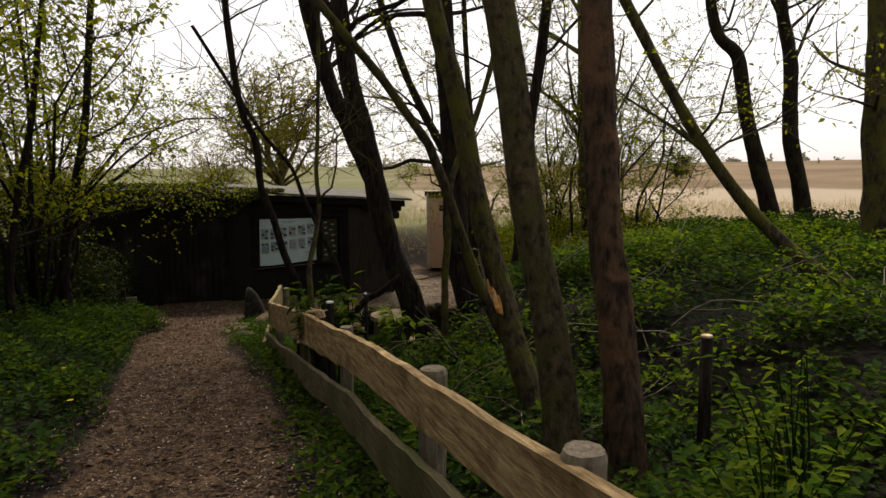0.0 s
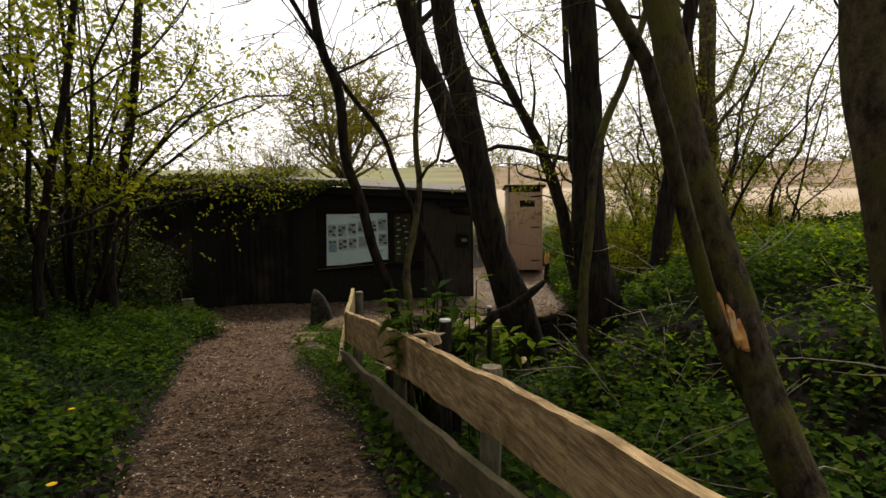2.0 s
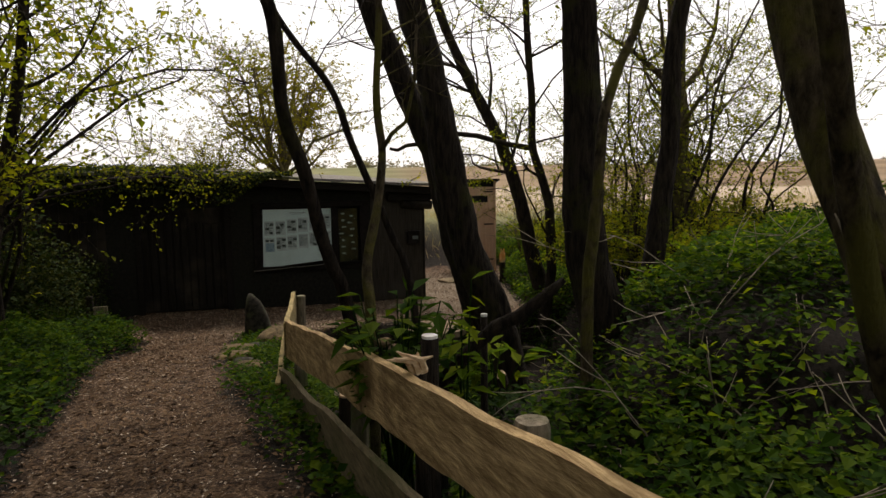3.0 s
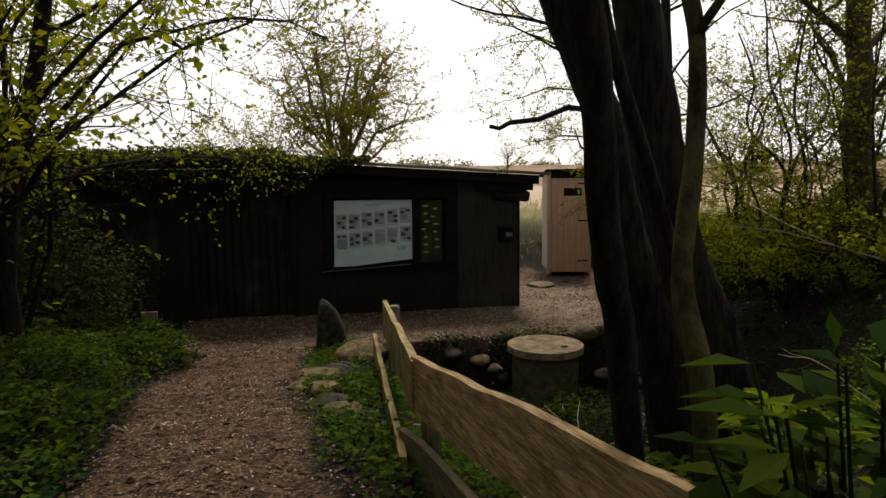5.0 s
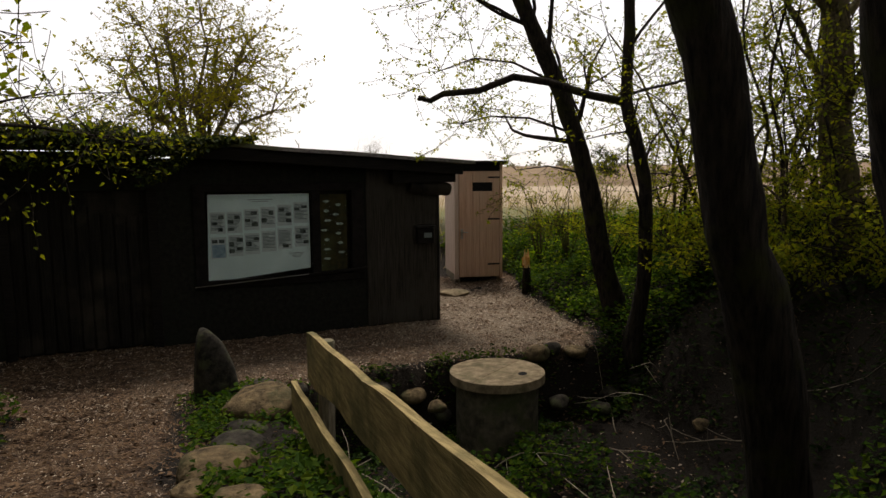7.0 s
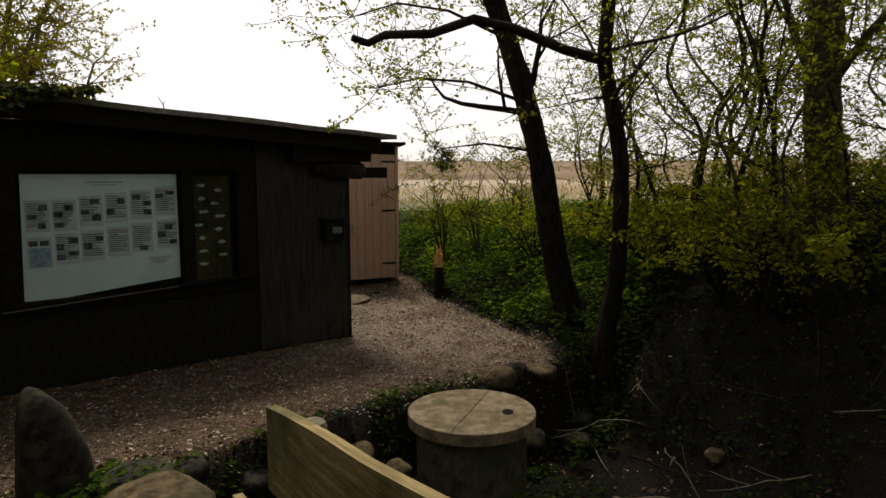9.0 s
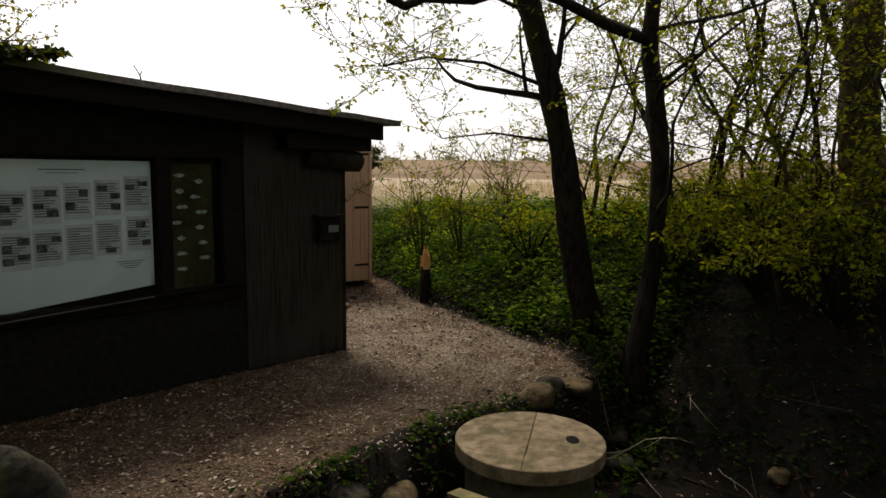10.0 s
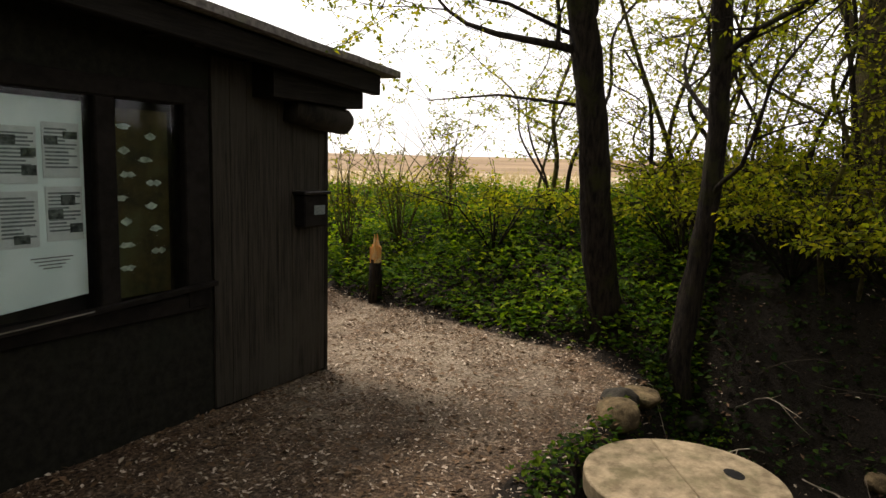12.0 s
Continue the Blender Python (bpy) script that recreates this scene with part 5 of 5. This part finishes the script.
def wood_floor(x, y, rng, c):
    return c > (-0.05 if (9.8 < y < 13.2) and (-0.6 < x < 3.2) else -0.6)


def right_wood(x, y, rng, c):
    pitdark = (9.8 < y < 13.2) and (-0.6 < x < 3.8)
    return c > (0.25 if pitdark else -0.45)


def build_undergrowth():
    left = lambda x, y, rng, c: x < along(PATH_X, y) - 0.5 and c > -0.55 and not (y > 14.6 and x > -4.0)
    scatter("ground_cover", "dense green ground elder on the bank beside the path", "undergrowth", LEAF_HERB, 26000, (-5.0, -2.0, 0.3, 14.8), 0.06, 1, 0.36, 0.3, keep=lambda x, y, r, c: left(x, y, r, c) and c > -0.12)
    scatter("ground_cover", "ivy carpet on the bank beside the path, shade in its colour", "undergrowth", LEAF_SHADED, 40000, (-6.5, -2.0, -1.0, 15.0), 0.058, 2, 0.26, 0.3, keep=left)
    scatter("ground_cover", "low herbs between path and fence", "undergrowth", LEAF_HERB, 10000, (-1.9, -0.5, 0.0, 13.3), 0.055, 3, 0.17, 0.35, keep=lambda x, y, r, c: c > -0.2)
    scatter("ground_cover", "herbs crowding the edging stones", "undergrowth", LEAF_HERB, 2200, (-2.0, -0.9, 8.0, 13.3), 0.045, 13, 0.13, 0.35, keep=lambda x, y, r, c: c > -0.25)
    scatter("ground_cover", "green herbs under the trees behind the fence", "undergrowth", LEAF_HERB, 40000, (-0.7, 8.5, 1.0, 13.2), 0.065, 4, 0.38, 0.3, keep=lambda x, y, r, c: right_wood(x, y, r, c) and c > -0.02 and not (x > 3.0 and y > 8.8))
    scatter("ground_cover", "herbs under the trees behind the fence, shade in their colour", "undergrowth", LEAF_SHADED, 40000, (-0.8, 8.5, 0.5, 13.4), 0.06, 5, 0.22, 0.3, keep=wood_floor)
    scatter("ground_cover", "lush young leaves over the wooded bank", "undergrowth", LEAF_FERN, 9000, (0.2, 7.5, 2.8, 9.2), 0.06, 14, 0.45, 0.45, keep=lambda x, y, r, c: c > 0.0 and x > along(BANK_FOOT, y))
    bank = lambda x, y, r, c: x > 3.1 + 0.9 * step(16, 18.3, y) and c > -0.7
    scatter("ground_cover", "bright green nettles on the sunlit bank", "undergrowth", LEAF_HERB, 36000, (3.2, 8.5, 13.0, 21.0), 0.07, 6, 0.36, 0.35, keep=bank)
    scatter("ground_cover", "young bright growth along the top of the bank", "undergrowth", LEAF_FERN, 9000, (3.6, 10.0, 13.2, 21.0), 0.07, 7, 0.45, 0.5, keep=lambda x, y, r, c: c > -0.1 and bank(x, y, r, c))
    scatter("ground_cover", "herbs creeping over the yard's stony edge", "undergrowth", LEAF_HERB, 3500, (-1.2, 3.4, 12.7, 13.75), 0.045, 9, 0.13, 0.35, keep=lambda x, y, r, c: c > -0.1)
    scatter("dry_grass", "dry reeds along the edge of the field", "grass", DRYGRASS, 9000, (3.0, 26, 19.8, 30), 0.30, 8, 0.3, 2.5, aspect=0.05)
    scatter("dry_grass", "dry reeds along the edge of the field", "grass", DRYGRASS, 6000, (8.5, 16, 2, 20), 0.30, 18, 0.3, 2.5, aspect=0.05)


def hedge(label, region, top, count, size, seed, material=LEAF_IVY, foot=0.0):
    """A dense bank of leaves from the ground to an uneven top."""
    rng = random.Random(seed)
    m = Mesh()
    for _ in range(count):
        x, y = rng.uniform(region[0], region[1]), rng.uniform(region[2], region[3])
        z0 = gfast(x, y)
        t = top * (0.75 + 0.5 * noise.noise(Vector((x * 0.7, y * 0.7, seed))))
        z = z0 + foot + rng.random() * max(0.3, t)
        a = rng.uniform(0, 6.283)
        s = size * rng.uniform(0.6, 1.3)
        m.leaf((x, y, z), Vector((math.cos(a), math.sin(a), rng.gauss(-0.2, 0.5))).normalized(), Vector((rng.gauss(0, 0.6), rng.gauss(0, 0.6), 1)).normalized(), s, s * 0.75)
    tagged(new("hedge", m.data("hedge", material)), label, "hedge", kind="stuff")


hedge("dark ivy-grown hedge bottom beside the path", (-8.5, -4.7, 4.0, 14.2), 2.5, 34000, 0.085, 71)
# added leaf mass, mostly hidden by the thicket, cuts sky light from the left
hedge("added dark hedge beyond the thicket, blocking sky light", (-8.9, -7.0, -6.0, 15.0), 4.5, 16000, 0.14, 72)
# added behind the camera's start, never in view, to darken the wood
hedge("added unseen hedge behind the start, blocking sky light", (-7.0, 8.0, -6.8, -4.6), 4.0, 14000, 0.14, 73)
hedge("dark brambles in the hedge before the shed", (-6.8, -4.15, 12.6, 15.3), 1.5, 12000, 0.06, 74)
# added out of view on the left to shade the bank near the start
hedge("added unseen hedge left of the start, shading the bank", (-7.0, -4.3, -4.5, 4.5), 1.6, 12000, 0.09, 76)
hedge("undergrowth deep in the wood, shade in its colour", (4.9, 9.5, 7.5, 13.2), 0.5, 8000, 0.07, 75, LEAF_SHADED)


build_undergrowth()


def strew(label, material, count, seed, spread, lo, span, power, thin, where):
    rng = random.Random(seed)
    m = Mesh()
    for _ in range(count):
        x, y = where(rng)
        if pfast(x, y) < 0.05 and rng.random() < 0.5:
            continue
        a = rng.uniform(0, 6.28)
        s = lo + span * rng.random() ** power
        m.leaf((x, y, gfast(x, y) + 0.005), Vector((math.cos(a), math.sin(a), rng.gauss(0, spread))).normalized(), Vector((rng.gauss(0, 0.25), rng.gauss(0, 0.25), 1)).normalized(), s, s * rng.uniform(thin, 0.7))
    tagged(new("leaf_litter", m.data("leaf_litter", material)), label, "leaf litter", kind="stuff")


def on_path(rng):
    y = rng.uniform(-0.5, 13.5)
    return along(PATH_X, y) + rng.gauss(0, 0.72), y


def on_yard(rng):
    return rng.uniform(-4.0, 4.3), rng.uniform(12.8, 19.2)


def in_pit(rng):
    return rng.uniform(-1.2, 4.5), rng.uniform(9.0, 13.4)


strew("brown dead leaves strewn over the path", LITTER, 22000, 21, 0.3, 0.012, 0.055, 1.8, 0.3, on_path)
strew("pale bark chips strewn over the path", CHIP, 12000, 22, 0.2, 0.006, 0.024, 2.0, 0.2, on_path)
strew("brown dead leaves strewn over the yard", LITTER, 24000, 23, 0.3, 0.012, 0.055, 2.0, 0.3, on_yard)
strew("pale bark chips strewn over the yard", CHIP, 24000, 24, 0.25, 0.010, 0.042, 2.0, 0.15, on_yard)
strew("dead leaves lying in the dry pit", LITTER, 6000, 25, 0.4, 0.015, 0.05, 1.0, 0.4, in_pit)
strew("pale dead leaves lying in the dry pit", CHIP, 1500, 26, 0.4, 0.012, 0.04, 1.5, 0.3, in_pit)


def build_ivy():
    """Ivy hanging over the shed's roof edge and mounded on the raised roof."""
    rng = random.Random(31)
    ivy = thing("ivy", "dark ivy mounded over the roof edge with bright young leaves", "ivy", (-3.9, 15.2, 2.6))
    o = Vector((-3.9, 15.2, 2.6))
    dark, bright = Mesh(), Mesh()
    for _ in range(10000):
        x = rng.uniform(-6.9, -1.1) if rng.random() < 0.85 else rng.uniform(-1.9, -0.9)
        hang = max(0.05, 0.5 + 0.35 * noise.noise(Vector((x * 1.2, 0, 4)))) * step(-0.9, -2.4, x)
        y = 15.2 + rng.gauss(-0.06, 0.07)
        if rng.random() < 0.5:
            y = rng.uniform(15.15, 17.5)
            z = 2.74 + 0.10 * rng.random() + 0.08 * noise.noise(Vector((x, y, 1)))
            if x > -2.3:
                z = roof_z(x) + 0.1
        else:
            z = 2.76 - rng.random() ** 1.3 * hang - (0.1 if x > -2.3 else 0)
        a = rng.uniform(0, 6.28)
        s = rng.uniform(0.03, 0.075)
        tgt = bright if rng.random() < 0.22 else dark
        tgt.leaf(Vector((x, y, z)) - o, Vector((math.cos(a), math.sin(a) * 0.6 - 0.3, rng.gauss(-0.4, 0.5))).normalized(), Vector((rng.gauss(0, 0.5), -0.6, 0.6)).normalized(), s, s * 0.8)
    part("foliage", dark, LEAF_IVY, ivy)
    part("young_foliage", bright, LEAF_SPRING, ivy, "bright young leaves")


build_ivy()


def far_hedgerow():
    """A line of distant trees along the skyline."""
    rng = random.Random(77)
    m = Mesh()
    for k in range(70):
        b = radians(rng.uniform(-24, 62))
        r = rng.uniform(230, 330)
        cx, cy = r * math.sin(b), 10 + r * math.cos(b)
        h = rng.uniform(1.5, 5.0) * (1.0 if b < 0.25 else 0.55)
        z0 = ground(cx, cy)
        for _ in range(46):
            p = Vector((cx + rng.gauss(0, h * 0.8), cy + rng.gauss(0, h * 0.5), z0 + abs(rng.gauss(0, h * 0.45))))
            m.leaf(p, Vector((rng.gauss(0, 1), rng.gauss(0, 1), rng.gauss(0, 1))).normalized(), Vector((0, 0, 1)), rng.uniform(0.8, 1.8), 1.0)
    tagged(new("far_hedgerow", m.data("far_hedgerow", FARWOOD_HAZED)), "distant line of trees on the skyline, haze in their colour", "trees", kind="stuff")


far_hedgerow()


def twig_heap(label, seed, n, box, length, r=0.006, mat=DEADTWIG, lift=0.15):
    rng = random.Random(seed)
    ob = thing("dead_branches", label, "branches", gz((box[0] + box[1]) / 2, (box[2] + box[3]) / 2))
    o = Vector(ob.matrix_world.translation)
    for _ in range(n):
        x, y = rng.uniform(box[0], box[1]), rng.uniform(box[2], box[3])
        p = Vector((x, y, ground(x, y) + 0.02))
        a = rng.uniform(0, 6.28)
        d = Vector((math.cos(a), math.sin(a), rng.uniform(0.0, 0.7) * lift * 4)).normalized()
        m = Mesh()
        pts = [p - o]
        L = length * rng.uniform(0.5, 1.3)
        for k in range(6):
            d = (d + Vector((rng.gauss(0, 0.16), rng.gauss(0, 0.16), rng.gauss(-0.1, 0.14)))).normalized()
            p = p + d * (L / 6)
            p.z = max(p.z, ground(p.x, p.y) + 0.015)
            pts.append(p - o)
        m.tube(pts, [r * (1 - 0.12 * k) for k in range(7)], 5)
        for k in (2, 4):
            e = (d + Vector((rng.gauss(0, 0.7), rng.gauss(0, 0.7), rng.gauss(0.2, 0.4)))).normalized()
            m.tube([pts[k], pts[k] + e * L * 0.18, pts[k] + e * L * 0.3 + Vector((0, 0, 0.02))], [r * 0.6, r * 0.45, r * 0.25], 4)
        part("branch", m, mat, ob, smooth=True)


twig_heap("bleached dead twigs tangled beside the well", 51, 50, (-0.8, 1.1, 8.6, 12.0), 1.1, 0.009, DEADTWIG, 0.3)
twig_heap("dead branches lying in the pit", 52, 12, (1.4, 3.6, 10.8, 12.8), 0.9, 0.007)
twig_heap("tangled dead twigs in the undergrowth behind the fence", 53, 58, (-0.5, 3.2, 2.6, 7.4), 1.3, 0.006, DEADTWIG, 0.4)
twig_heap("bare twigs under the trees", 54, 24, (2.8, 5.5, 9.0, 13.5), 1.0, 0.006, TWIG, 0.5)


def herb_clump(label, x, y, z, seed, n, reach, size, material=LEAF_FERN):
    rng = random.Random(seed)
    ob = thing("leafy_plant", label, "plant", (x, y, ground(x, y)))
    o = Vector((x, y, ground(x, y)))
    stems, leaves = Mesh(), Mesh()
    for _ in range(n):
        a = rng.uniform(0, 6.28)
        rr = reach * rng.uniform(0.2, 1.0)
        tip = Vector((math.cos(a) * rr, math.sin(a) * rr, z - o.z + rng.uniform(-0.18, 0.12)))
        b = Vector((rng.gauss(0, 0.03), rng.gauss(0, 0.03), 0))
        stems.tube([b, b.lerp(tip, 0.5) + Vector((0, 0, 0.06)), tip], [0.006, 0.005, 0.003], 4)
        for k in range(8):
            d = (Vector((math.cos(a), math.sin(a), -0.1)) + Vector((rng.gauss(0, 0.6), rng.gauss(0, 0.6), rng.gauss(0, 0.35)))).normalized()
            s = size * rng.uniform(0.6, 1.2)
            leaves.leaf(b.lerp(tip, 0.55 + 0.45 * k / 7), d, Vector((0, 0, 1)), s, s * 0.45)
    tagged(part("stalk", stems, LEAF_SHADED, ob), kind="stuff")
    tagged(part("foliage", leaves, material, ob), kind="stuff")


herb_clump("broad-leaved elder shoots behind the fence", -0.86, 5.15, 1.90, 61, 40, 0.32, 0.14, LEAF_HERB)
herb_clump("elder shoot beside the sawn stumps", -0.62, 4.85, 2.02, 62, 4, 0.10, 0.12)
herb_clump("leafy bramble beside the fence", 0.45, 0.95, 2.0, 63, 16, 0.32, 0.07, LEAF_FERN)
herb_clump("leafy bramble beside the fence", 0.85, 1.25, 2.12, 64, 20, 0.38, 0.07, LEAF_FERN)
herb_clump("broad-leaved shoots at the foot of a trunk", 0.15, 6.6, 1.35, 65, 9, 0.25, 0.17)


def dandelion(x, y, h0=0.24):
    ob = thing("dandelion", "yellow dandelion flower on the bank", "flower", gz(x, y))
    m = Mesh()
    m.tube([(0, 0, 0), (0.01, 0, h0 / 2), (0.01, 0.01, h0)], [0.003, 0.003, 0.003], 4)
    part("stem", m, LEAF_HERB, ob)
    h = Mesh()
    for k in range(12):
        a = k * 0.524
        h.leaf((0.01, 0.01, h0), Vector((math.cos(a), math.sin(a), 0.25)).normalized(), Vector((0, 0, 1)), 0.024, 0.011)
    part("flower_head", h, FLOWER, ob)


dandelion(-2.57, 3.62, 0.36)
dandelion(-2.95, 4.9)
